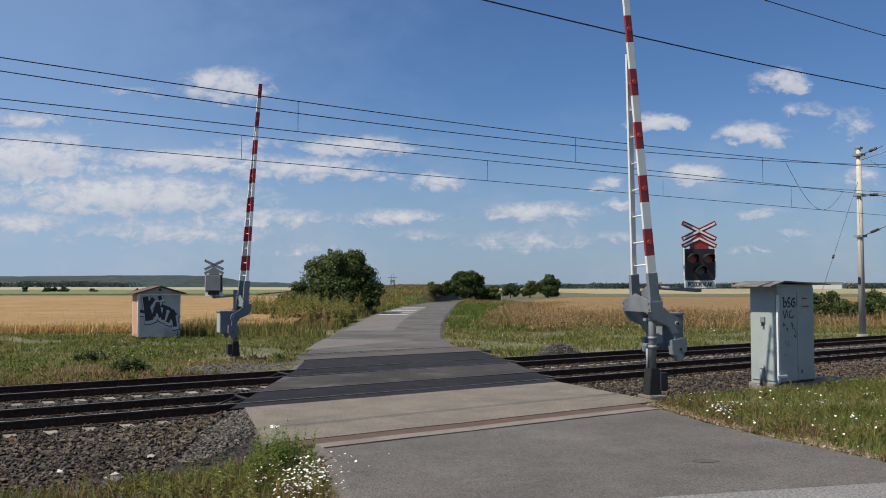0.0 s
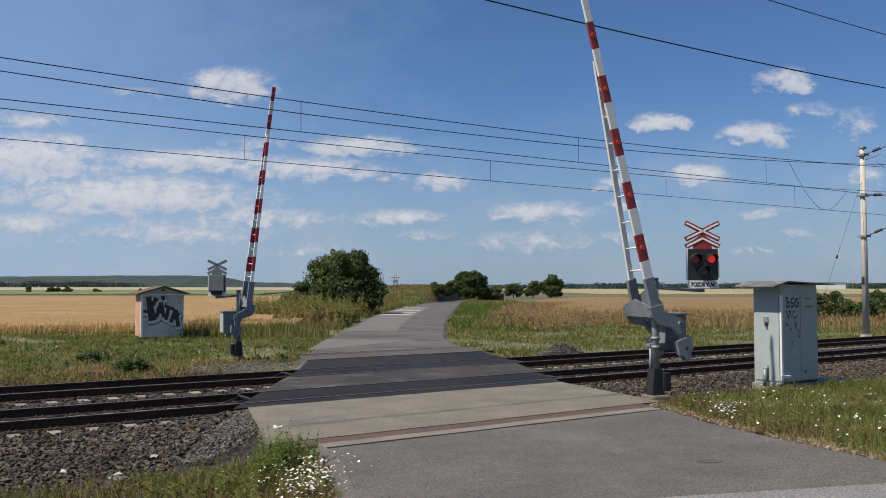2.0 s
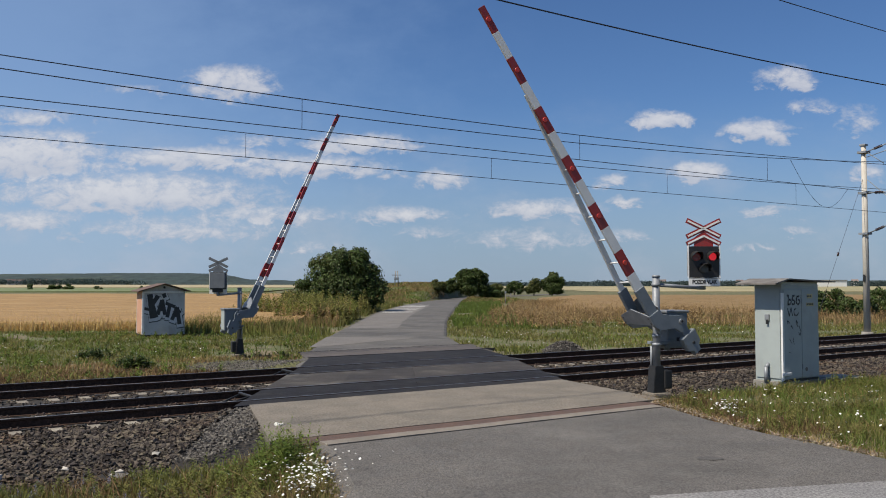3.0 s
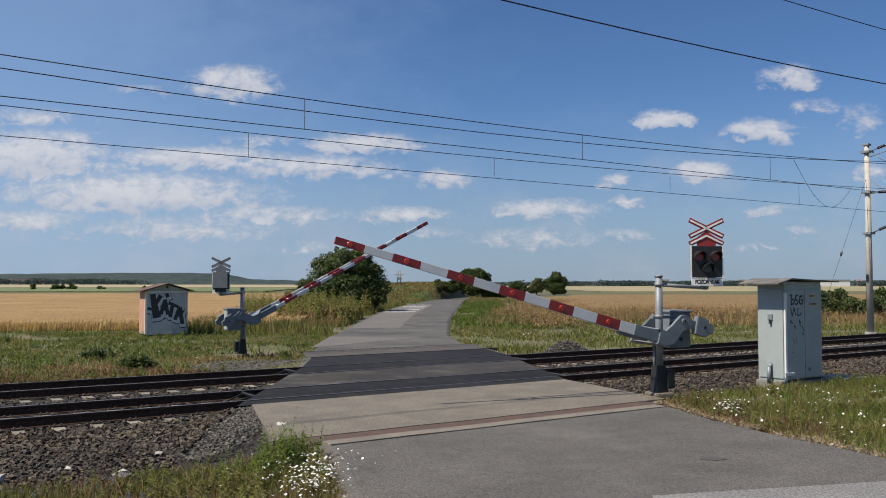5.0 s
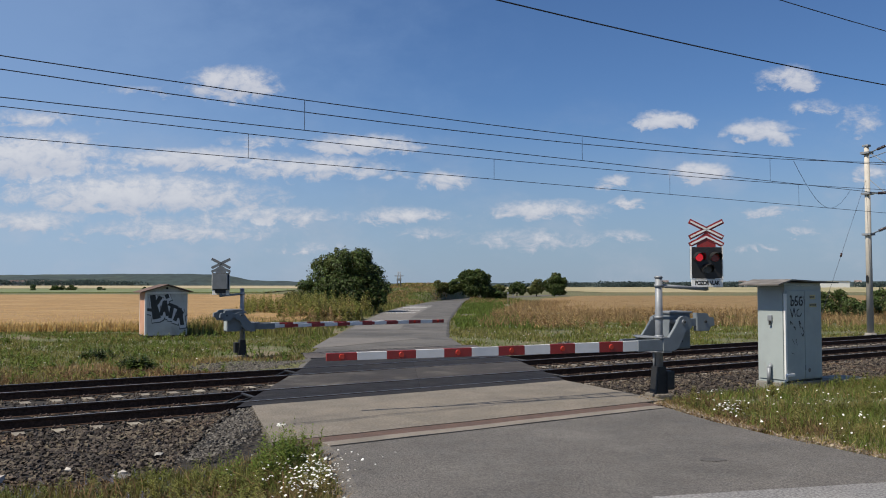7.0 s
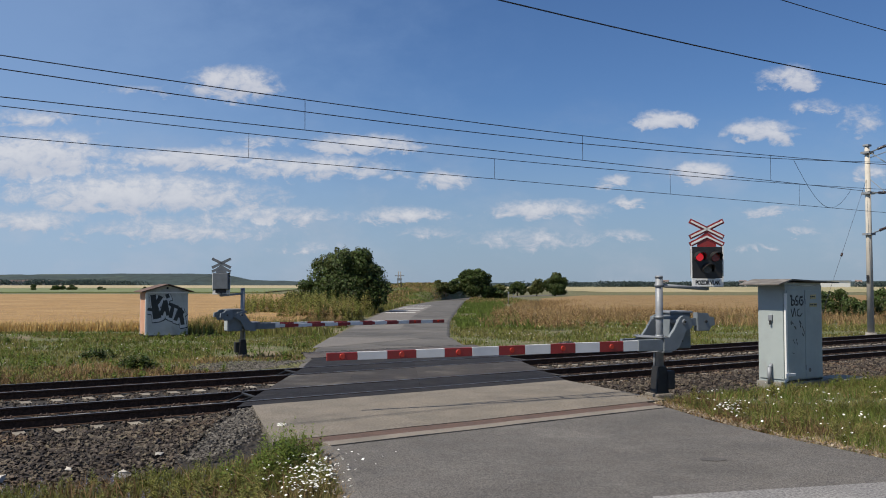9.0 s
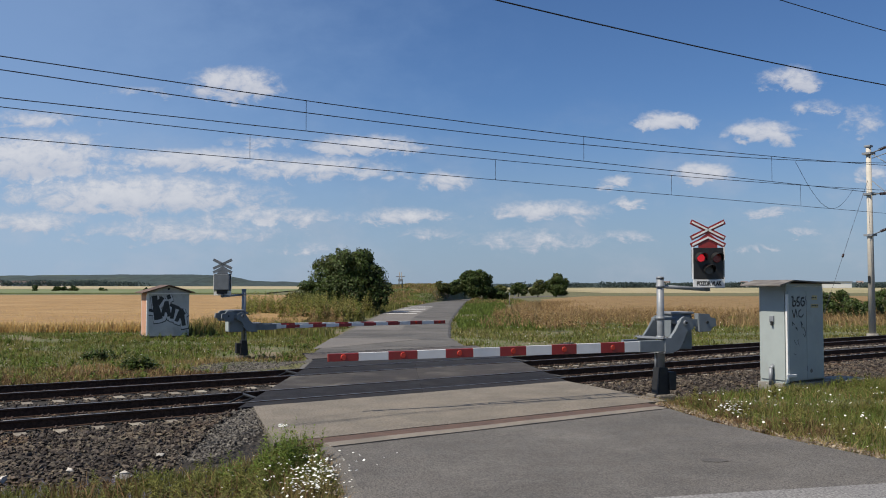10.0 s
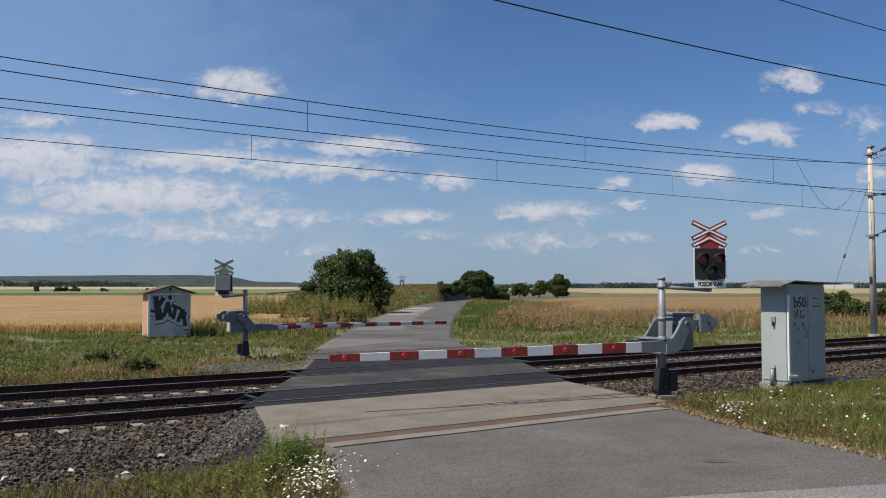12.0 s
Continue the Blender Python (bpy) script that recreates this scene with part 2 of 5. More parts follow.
M_reflector = material("red reflector", (0.462, 0.042, 0.0252), (0.378, 0.0336, 0.0252), 0.2)
M_board = material("black signal board", (0.0101, 0.0101, 0.0109), (0.0168, 0.016, 0.016), 0.5, scale=5)
M_lens = material("unlit dark red lens", (0.26, 0.020, 0.016), (0.19, 0.016, 0.012), 0.2)
M_lens_white = material("unlit clear lens", (0.0504, 0.0504, 0.0546), None, 0.2)
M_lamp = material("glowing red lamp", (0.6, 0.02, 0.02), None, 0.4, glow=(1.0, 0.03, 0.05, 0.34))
M_cabinet = material("pale grey-green cabinet paint", (0.323, 0.363, 0.355), (0.288, 0.323, 0.316), 0.55, scale=2.0, stain=(0.281, 0.296, 0.281), stain_scale=1.6, stain_at=(0.55, 0.8), bump=0.15, bump_scale=18)
M_roofsheet = material("brown-grey roof sheet", (0.1, 0.0892, 0.0785), (0.143, 0.132, 0.118), 0.7, scale=3, stain=(0.2, 0.185, 0.164), stain_scale=1.5)
M_plaster = material("pale grey plaster", (0.47, 0.47, 0.461), (0.404, 0.404, 0.395), 0.9, scale=1.5, stain=(0.338, 0.329, 0.31), stain_scale=1.2, bump=0.4)
M_orange = material("salmon plaster", (0.462, 0.252, 0.16), (0.403, 0.218, 0.143), 0.9, scale=1.5, bump=0.4)
M_paint_black = material("black spray paint", (0.0168, 0.0168, 0.0185), (0.0294, 0.0294, 0.0311), 0.5, scale=4)
M_paint_pale = material("pale spray paint", (0.521, 0.529, 0.538), None, 0.6)
M_concrete = material("cast concrete", (0.238, 0.223, 0.194), (0.18, 0.169, 0.148), 0.9, scale=3, bump=0.5, bump_scale=40, stain=(0.144, 0.137, 0.119), stain_scale=1.5)
M_mast = material("spun concrete mast", (0.47, 0.44, 0.38), (0.40, 0.37, 0.32), 0.9, scale=2, bump=0.3, bump_scale=40)
M_wire = material("dark copper wire", (0.021, 0.0252, 0.0378), None, 0.6, metal=0.3)
M_insul = material("brown insulator", (0.042, 0.021, 0.0168), None, 0.25)
M_letter = material("black letter", (0.0168, 0.0168, 0.0168), None, 0.6)
# the hills' blue-green haze is painted in as base colour
M_forest = material("far forest tinted with haze", (0.021, 0.036, 0.031), (0.015, 0.028, 0.027), 1.0, scale=0.02, stain=(0.038, 0.052, 0.033), stain_scale=0.006, grain=0.35, grain_scale=0.05, space="World")
M_far_wall = material("distant house wall", (0.462, 0.437, 0.42), (0.378, 0.353, 0.336), 0.9, vary=0.2)
M_far_roof = material("distant tiled roof", (0.16, 0.118, 0.109), (0.134, 0.109, 0.101), 0.9, vary=0.3)
M_stain = material("oily asphalt", (0.078, 0.072, 0.066), (0.062, 0.058, 0.053), 0.85, scale=9, grain=0.5, grain_scale=55, space="World")
M_paintline = material("worn white road paint", (0.521, 0.512, 0.487), (0.378, 0.37, 0.353), 0.8, scale=3, space="World")


# ---- shapes ----
def part(name, bm, mat, parent=None, label=""):
    me = bpy.data.meshes.new(name)
    if isinstance(bm, bmesh.types.BMesh):
        bm.to_mesh(me)
        bm.free()
    else:
        me.from_pydata(*bm)
    me.materials.append(mat)
    ob = new(name, me)
    ob.parent = parent
    return tagged(ob, label)


def thing(name, label, category, m=None, group="", kind=""):
    ob = new(name)
    if m is not None:
        ob.matrix_world = m
    return tagged(ob, label, category, group, kind)


def box(x0, x1, y0, y1, z0, z1, bev=0.0, bm=None):
    out = bmesh.new()
    bmesh.ops.create_cube(out, size=1.0)
    for v in out.verts:
        v.co = Vector(((x0 + x1) / 2 + v.co.x * (x1 - x0), (y0 + y1) / 2 + v.co.y * (y1 - y0), (z0 + z1) / 2 + v.co.z * (z1 - z0)))
    if bev:
        bmesh.ops.bevel(out, geom=out.edges[:], offset=bev, segments=2, affect="EDGES", profile=0.6)
    return join(bm, out)


def join(bm, other):
    if bm is None:
        return other
    me = bpy.data.meshes.new("tmp")
    other.to_mesh(me)
    other.free()
    bm.from_mesh(me)
    bpy.data.meshes.remove(me)
    return bm


def rod(p, q, r, r2=None, seg=12, bm=None, smooth=True):
    p, q = Vector(p), Vector(q)
    out = bmesh.new()
    bmesh.ops.create_cone(out, cap_ends=True, segments=seg, radius1=r, radius2=r if r2 is None else r2, depth=(q - p).length)
    bmesh.ops.transform(out, matrix=Matrix.Translation((p + q) / 2) @ (q - p).to_track_quat("Z", "Y").to_matrix().to_4x4(), verts=out.verts)
    if smooth:
        for fc in out.faces:
            fc.smooth = len(fc.verts) == 4
    return join(bm, out)


def ball(c, r, seg=8, bm=None, squash=(1, 1, 1)):
    out = bmesh.new()
    bmesh.ops.create_uvsphere(out, u_segments=seg, v_segments=max(4, seg // 2), radius=r)
    for v in out.verts:
        v.co = Vector(c) + Vector((v.co.x * squash[0], v.co.y * squash[1], v.co.z * squash[2]))
    for fc in out.faces:
        fc.smooth = True
    return join(bm, out)


def prism(points, depth_vec, bm=None, bev=0.0):
    """A plate with the outline given, pushed out by depth_vec."""
    out = bmesh.new()
    vs = [out.verts.new(q) for q in points]
    fc = out.faces.new(vs)
    ext = bmesh.ops.extrude_face_region(out, geom=[fc])
    bmesh.ops.translate(out, vec=Vector(depth_vec), verts=[g for g in ext["geom"] if isinstance(g, bmesh.types.BMVert)])
    bmesh.ops.recalc_face_normals(out, faces=out.faces)
    if bev:
        bmesh.ops.bevel(out, geom=out.edges[:], offset=bev, segments=2, affect="EDGES")
    return join(bm, out)


# ---- plan: the track runs along U, V points across it away from the camera; rail heads lie at z = 0 ----
TRACK = radians(56.7)
UX, UY = math.sin(TRACK), math.cos(TRACK)
VX, VY = -UY, UX
V0 = 15.63
RAILS = (0.0, 1.505, 4.0, 5.505)


def at_track(u, v, z=0.0):
    return Vector((u * UX + (v + V0) * VX, u * UY + (v + V0) * VY, z))


def to_track(x, y):
    return x * UX + y * UY, x * VX + y * VY - V0


TRACK_M = Matrix.Translation(at_track(0, 0)) @ Matrix.Rotation(math.atan2(UY, UX), 4, "Z")


def step(x, a, b):
    k = min(max((x - a) / (b - a), 0.0), 1.0)
    return k * k * (3 - 2 * k)


# road edges: y, left x, right x
ROAD = [(-60, -7.5, 7.5), (-20, -5, 8.5), (0, -1.6, 8.2), (5, -0.75, 7.6), (9, -1.02, 6.6), (11.3, -1.5, 5.7), (12.6, -2.05, 5.1), (14, -2.95, 4.6), (15.5, -3.5, 4.3), (17.5, -3.7, 3.8),
        (20, -3.8, 3.0), (23, -3.9, 2.5), (27, -4.4, 2.2), (31, -4.9, 2.0), (36, -5.2, 1.1), (43, -5.5, 0.4), (52, -5.6, 0.5),
        (61, -5.75, 0.6), (80, -5.75, 1.3), (102, -4.8, 2.2), (125, -2.7, 3.2), (150, 0.7, 4.6), (175, 6.0, 10.5), (200, 14, 21), (230, 28, 35)]


def road_edges(y):
    for (ya, la, ra), (yb, lb, rb) in zip(ROAD, ROAD[1:]):
        if y <= yb:
            k = (y - ya) / (yb - ya)
            return la + (lb - la) * k, ra + (rb - ra) * k
    return ROAD[-1][1:]


def road_z(x, y):
    v = to_track(x, y)[1]
    return -0.35 * step(v, 7.0, 13.0)


def ground_z(x, y):
    """The height of the soil."""
    v = to_track(x, y)[1]
    z = -0.37 * step(v, 6.5, 9.5) - 0.04
    if v < -1.2:
        z = -0.06 - 0.26 * step(-x, -1.0, 2.6) * step(y, 3.0, 7.0) * (1 - step(-v, 8, 14) * 0.6)
    far = math.hypot(x, y)
    z += 0.04 * noise.noise((x * 0.35, y * 0.35, 0)) * step(far, 4, 12)
    # the bank beside the bend of the road
    z += 2.8 * step(y, 122, 160) * (1 - step(y, 190, 260)) * step(x, -22, -6) * (1 - step(x, 0.0 + (y - 150) * 0.15, 8 + (y - 150) * 0.2))
    if y < 240:
        l, r = road_edges(y)
        k = step(x, l - 1.6, l - 0.1) * (1 - step(x, r + 0.1, r + 1.6))
        z = z * (1 - k) + (road_z(x, y) - 0.10) * k
    low = step(v, -4.4, -2.6) * (1 - step(v, 7.6, 9.0))
    z = min(z, z * (1 - low) - 0.62 * low)
    return z


def sheet(name, xs, ys, zf, mat, label="", keep=None):
    vs = [(x, y, zf(x, y)) for y in ys for x in xs]
    nx = len(xs)
    fs = [(j * nx + i, j * nx + i + 1, (j + 1) * nx + i + 1, (j + 1) * nx + i) for j in range(len(ys) - 1) for i in range(nx - 1)
          if keep is None or keep((xs[i] + xs[i + 1]) / 2, (ys[j] + ys[j + 1]) / 2)]
    ob = part(name, (vs, [], fs), mat)
    for pg in ob.data.polygons:
        pg.use_smooth = True
    return tagged(ob, label, name, "", "structure")


def grades(*spans):
    out = []
    for a, b, s in spans:
        out += list(np.arange(a, b, s))
    return out + [spans[-1][1]]


# ---- ground, road, track bed ----
near_x = grades((-2500, -400, 300), (-400, -60, 40), (-60, -24, 4), (-24, 30, 0.6), (30, 70, 4), (70, 400, 40), (400, 2500, 300))
near_y = grades((-400, -40, 60), (-40, 4, 4), (4, 48, 0.6), (48, 120, 4), (120, 210, 3), (210, 340, 10), (340, 700, 60), (700, 3500, 400))
sheet("ground", near_x, near_y, ground_z, M_ground, "dry soil with patchy grass reaching the horizon")


def road_strip(name, ya, yb, mat, label, dz=0.0, inset=0.0, stepy=0.25):
    ys = grades((ya, yb, stepy))
    vs, fs = [], []
    cols = 41
    for y in ys:
        l, r = road_edges(y)
        for i in range(cols):
            k = i / (cols - 1)
            x = l + inset + (r - l - 2 * inset) * k + (0.10 * noise.noise((y * 1.3, k * 9, 3)) if i in (0, cols - 1) else 0)
            edge = 0.07 if i in (0, cols - 1) else 0.0
            v = to_track(x, y)[1]
            under = 0.10 * step(v, -4.62, -4.5) * (1 - step(v, 9.2, 9.4))
            vs.append((x, y, road_z(x, y) + dz - edge - under))
    for j in range(len(ys) - 1):
        for i in range(cols - 1):
            a = j * cols + i
            fs.append((a, a + 1, a + 1 + cols, a + cols))
    return tagged(part(name, (vs, [], fs), mat), label, "road", "", "structure")


def slab(name, u_of, v0, v1, mat, z1=0.0, thick=0.16, parent=None, label="", n=14):
    """A strip across the road between v0 and v1, its ends following the road's edges."""
    vs, fs = [], []
    for i in range(n + 1):
        for v in (v0, v1):
            a, b = u_of(v)
            p = at_track(a + (b - a) * i / n, v, 0)
            p.z = road_z(p.x, p.y)
            vs += [(p.x, p.y, p.z + z1 + 0.006 * noise.noise((p.x, p.y, 5))), (p.x, p.y, p.z + z1 - thick)]
    for i in range(n):
        a = i * 4
        fs += [(a, a + 4, a + 6, a + 2), (a + 1, a + 3, a + 7, a + 5), (a, a + 1, a + 5, a + 4), (a + 2, a + 6, a + 7, a + 3)]
    fs += [(0, 2, 3, 1), (n * 4, n * 4 + 1, n * 4 + 3, n * 4 + 2)]
    return part(name, (vs, [], fs), mat, parent, label)


def ends(v, trim=0.0):
    """u of the crossing's two ends at v."""
    left = (-3.72 - 0.10 * max(0.0, v - 5.5) + 0.549 * (V0 + v)) / 0.8358
    right = 13.45 + 0.50 * (v + 0.4)
    return left + trim, right - trim


def apron_ends(v):
    k = (v + 0.6) / 3.7
    return 5.72 + 1.15 * k * 0.95, 13.3 - 0.10 * (v + 0.6) - 1.6 * step(-v, 3.3, 4.9)


road_strip("road_near", -60, 24.0, M_asphalt, "grey weathered asphalt road leading up to the crossing", -0.012)
far_road = road_strip("road_far", 24.01, 230, M_asphalt_far, "grey patched asphalt road leading into the fields", 0.006)

crossing = thing("crossing_deck", "dark rubber and concrete deck between the rails of a level crossing", "level crossing", kind="structure")
tagged(part("road_patch", ([(2.2, 8.95, 0.003), (5.2, 9.65, 0.003), (9.0, 10.3, 0.003), (9.6, 4, 0.003), (8.0, -12, 0.003), (1.2, -12, 0.003), (1.8, 5, 0.003)], [], [(0, 6, 5, 4, 3, 2, 1)]), M_asphalt_old), "paler old asphalt of the side road", "road", "", "structure")
for i in range(5):
    y0 = 78.5 + i * 6.6
    l = road_edges(y0)[0]
    tagged(part("road_marking", ([(l + 0.5, y0, road_z(l, y0) + 0.012), (l + 3.3, y0 + 0.6, road_z(l, y0) + 0.012), (l + 3.4, y0 + 2.0, road_z(l, y0) + 0.012), (l + 0.6, y0 + 1.4, road_z(l, y0) + 0.012)], [], [(0, 1, 2, 3)]), M_paintline), "worn white bar painted on the road", "road marking", "bars on the road", "structure")
for x, y, rx, ry in ((3.45, 10.9, 0.16, 0.12), (-1.6, 36.5, 1.2, 0.5), (-2.2, 40.0, 0.5, 0.5)):
    vs = [(x + rx * math.cos(a) * (1 + 0.3 * noise.noise((a * 2, x, 0))), y + ry * math.sin(a) * (1 + 0.4 * noise.noise((a * 2, y, 1))), road_z(x, y) + (0.004 if y > 20 else -0.012) + 0.006) for a in np.arange(0, 6.28, 0.3)]
    tagged(part("oil_stain", (vs, [], [tuple(range(len(vs)))]), M_stain), "dark patch on the asphalt", "stain", "", "structure")
vs = [(x, y, road_z(x, y) + 0.014) for x, y in ((-5.25, 34.6), (-4.4, 35.6), (-2.8, 38.2), (-0.9, 41.0), (-2.6, 41.3), (-5.45, 41.8))]
tagged(part("road_patch", (vs, [], [tuple(range(6))]), M_asphalt_pale), "pale worn wedge of asphalt beyond the deck", "road", "", "structure")
ys = grades((50, 104, 3.0))
vs = []
for y in ys:
    l, r = road_edges(y)
    vs += [(l + 0.25, y, road_z(l, y) + 0.009), (l + (r - l) * (0.52 + 0.05 * noise.noise((y * 0.3, 4, 2))), y, road_z(l, y) + 0.009)]
tagged(part("road_patch", (vs, [], [(2 * i, 2 * i + 1, 2 * i + 3, 2 * i + 2) for i in range(len(ys) - 1)]), M_asphalt_pale), "paler half of the road leading into the fields", "road", "", "structure")
slab("apron", apron_ends, -4.25, -0.62, M_apron, 0.004, 0.14, crossing, "worn brownish concrete apron")
slab("drain", lambda v: (4.9, 12.1), -4.66, -4.25, M_rust, -0.006, 0.12, crossing, "rusty drain channel")
slab("edging", lambda v: (5.2, 11.9), -4.95, -4.66, M_lip, 0.004, 0.12, crossing, "pale concrete edging")
BANDS = [(-0.60, -0.06, M_panel), (0.06, 1.43, M_panel), (1.575, 3.93, M_panel_mid), (4.075, 5.43, M_panel), (5.575, 9.3, M_panel)]
for v0, v1, mat in BANDS:
    a, b = ends((v0 + v1) / 2)
    n = 4
    for i in range(n):
        def span(v, i=i, n=n):
            p, q = ends(v)
            return p + (q - p) * i / n + 0.002, p + (q - p) * (i + 1) / n - 0.002
        slab("panel", span, v0, v1, mat, -0.004 + 0.002 * ((i * 7) % 3 - 1), 0.15, crossing, n=2)

# brown asphalt from the deck to a dark dashed joint
for i in range(5):
    v0, v1 = 9.36 + i * 0.95, 9.36 + (i + 1) * 0.95
    slab("road_band", lambda v: (11.45 + 0.39 * (v - 9.36), 18.9 + 0.5 * (v - 9.36)), v0, v1, M_asphalt_brown, 0.012, 0.06, crossing, "brown worn asphalt")
for i in range(24):
    slab("joint", lambda v, i=i: (13.3 + i * 0.335, 13.3 + i * 0.335 + 0.22), 14.12, 14.30, M_panel, 0.014, 0.06, crossing, "dark joint", n=1)

# steel guards that slope down at the ends of the inner panels
for v in (0.75, 4.75):
    for s, e in ((-1, ends(v)[0]), (1, ends(v)[1])):
        bm = None
        for dv in (-0.55, 0.0, 0.55):
            bm = rod(at_track(e + s * 0.02, v + dv, -0.03), at_track(e + s * 0.62, v + dv * 0.35, -0.15), 0.022, seg=6, bm=bm)
        bm = rod(at_track(e + s * 0.6, v - 0.25, -0.15), at_track(e + s * 0.6, v + 0.25, -0.15), 0.025, seg=6, bm=bm)
        bm = rod(at_track(e + s * 0.05, v - 0.62, -0.03), at_track(e + s * 0.05, v + 0.62, -0.03), 0.03, seg=6, bm=bm)
        part("guard", bm, M_black, crossing, "black steel deflector")

PROFILE = [(-0.035, 0.0), (0.035, 0.0), (0.036, -0.03), (0.008, -0.045), (0.008, -0.14), (0.072, -0.157), (0.072, -0.168), (-0.072, -0.168), (-0.072, -0.157),
           (-0.008, -0.14), (-0.008, -0.045), (-0.036, -0.03)]


def rail_mesh(u0, u1):
    us = grades((u0, u1, 20.0))
    n = len(PROFILE)
    vs = [(u, y, z) for u in us for y, z in PROFILE]
    fs = [(j * n + i, j * n + (i + 1) % n, (j + 1) * n + (i + 1) % n, (j + 1) * n + i) for j in range(len(us) - 1) for i in range(n)]
    return vs, [], fs + [tuple(range(n))[::-1], tuple(range((len(us) - 1) * n, len(us) * n))]


def sleeper_mesh():
    bm = bmesh.new()
    ys = [-1.22, -0.75, -0.35, 0.35, 0.75, 1.22]
    for y0, y1, h0, h1 in ((-1.22, -0.5, -0.02, 0.0), (-0.5, 0.5, -0.045, -0.045), (0.5, 1.22, 0.0, -0.02)):
        pts = [(-0.14, y0, -0.2), (0.14, y0, -0.2), (0.14, y1, -0.2), (-0.14, y1, -0.2), (-0.095, y0, h0), (0.095, y0, h0), (0.095, y1, h1), (-0.095, y1, h1)]
        vs = [bm.verts.new(p) for p in pts]
        for q in ((0, 3, 2, 1), (4, 5, 6, 7), (0, 1, 5, 4), (1, 2, 6, 5), (2, 3, 7, 6), (3, 0, 4, 7)):
            bm.faces.new([vs[i] for i in q])
    me = bpy.data.meshes.new("sleeper")
    bm.to_mesh(me)
    bm.free()
    me.materials.append(M_sleeper)
    bm = None
    for y in (-0.7525, 0.7525):
        for s in (-1, 1):
            bm = rod((-0.05, y + s * 0.10, 0.0), (-0.05, y + s * 0.10, 0.05), 0.018, seg=5, bm=bm)
            bm = rod((0.05, y + s * 0.10, 0.0), (0.05, y + s * 0.10, 0.05), 0.018, seg=5, bm=bm)
            bm = box(-0.09, 0.09, y + s * 0.10 - 0.04, y + s * 0.10 + 0.04, -0.01, 0.02, bm=bm)
    mc = bpy.data.meshes.new("clip")
    bm.to_mesh(mc)
    bm.free()
    mc.materials.append(M_clip)
    return me, mc


sleeper_me, clip_me = sleeper_mesh()
for name, vc, lab in (("railway_track", 0.7525, "near track of rusty rails on pale concrete sleepers"), ("railway_track", 4.7525, "far track of rusty rails on pale concrete sleepers")):
    tr = thing(name, lab, "railway track", TRACK_M @ pose(0, vc, 0), "double track", "structure")
    for s in (-1, 1):
        r = part("rail", rail_mesh(-160, 420), M_rail, tr)
        r.matrix_basis = pose(0, s * 0.7525, 0)
        head = part("rail_head", box(-160, 420, -0.026, 0.026, 0.0, 0.003), M_shine, r, "polished running surface")
    e0, e1 = ends(vc)
    for k in range(-22, 118):
        u = 0.12 + k * 0.6
        if e0 + 0.5 < u < e1 - 0.5:
            continue
        sl = new("sleeper", sleeper_me)
        sl.parent = tr
        sl.matrix_basis = pose(u, 0, -0.175, 0, 0, random.uniform(-1, 1))
        cl = new("clip", clip_me)
        cl.parent = sl
    # far sleepers, joined
    vs, fs = [], []
    for k in list(range(-260, -22)) + list(range(118, 600)):
        u = 0.12 + k * 0.6
        b = len(vs)
        vs += [(u - 0.12, -1.2, -0.18), (u + 0.12, -1.2, -0.18), (u + 0.12, 1.2, -0.18), (u - 0.12, 1.2, -0.18), (u - 0.13, -1.22, -0.3), (u + 0.13, -1.22, -0.3), (u + 0.13, 1.22, -0.3), (u - 0.13, 1.22, -0.3)]
        fs += [(b, b + 1, b + 2, b + 3), (b + 4, b + 5, b + 1, b), (b + 6, b + 7, b + 3, b + 2)]
    tagged(part("far_sleepers", (vs, [], fs), M_sleeper, tr), kind="stuff")


def bed_z(v, u=-99.0):
    """The ballast's height across the line; it is heaped up to the apron's edge."""
    if v < -0.6 and u > 0:
        e = apron_ends(max(v, -4.6))[0]
        k = step(u, e - 1.5, e - 0.15) * (1 - step(u, 12, 13))
        return bed_z(v) * (1 - k) - 0.05 * k
    if v < -1.3:
        return -0.20 - 0.16 * min(1.0, (-v - 1.3) / 3.2) - 0.05 * step(-v, 3.6, 4.6)
    if v > 6.9:
        return -0.20 - 0.40 * step(v, 6.9, 8.2)
    return -0.205


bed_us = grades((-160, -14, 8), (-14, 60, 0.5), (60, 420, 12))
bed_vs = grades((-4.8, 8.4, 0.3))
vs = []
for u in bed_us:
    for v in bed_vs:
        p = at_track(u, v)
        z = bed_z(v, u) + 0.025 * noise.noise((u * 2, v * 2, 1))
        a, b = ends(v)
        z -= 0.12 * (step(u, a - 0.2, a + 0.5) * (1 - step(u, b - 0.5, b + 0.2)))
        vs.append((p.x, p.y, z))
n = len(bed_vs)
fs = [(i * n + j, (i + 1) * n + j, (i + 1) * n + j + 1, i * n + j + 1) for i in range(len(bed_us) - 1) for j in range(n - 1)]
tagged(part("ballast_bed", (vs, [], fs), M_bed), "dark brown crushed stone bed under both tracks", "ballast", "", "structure")


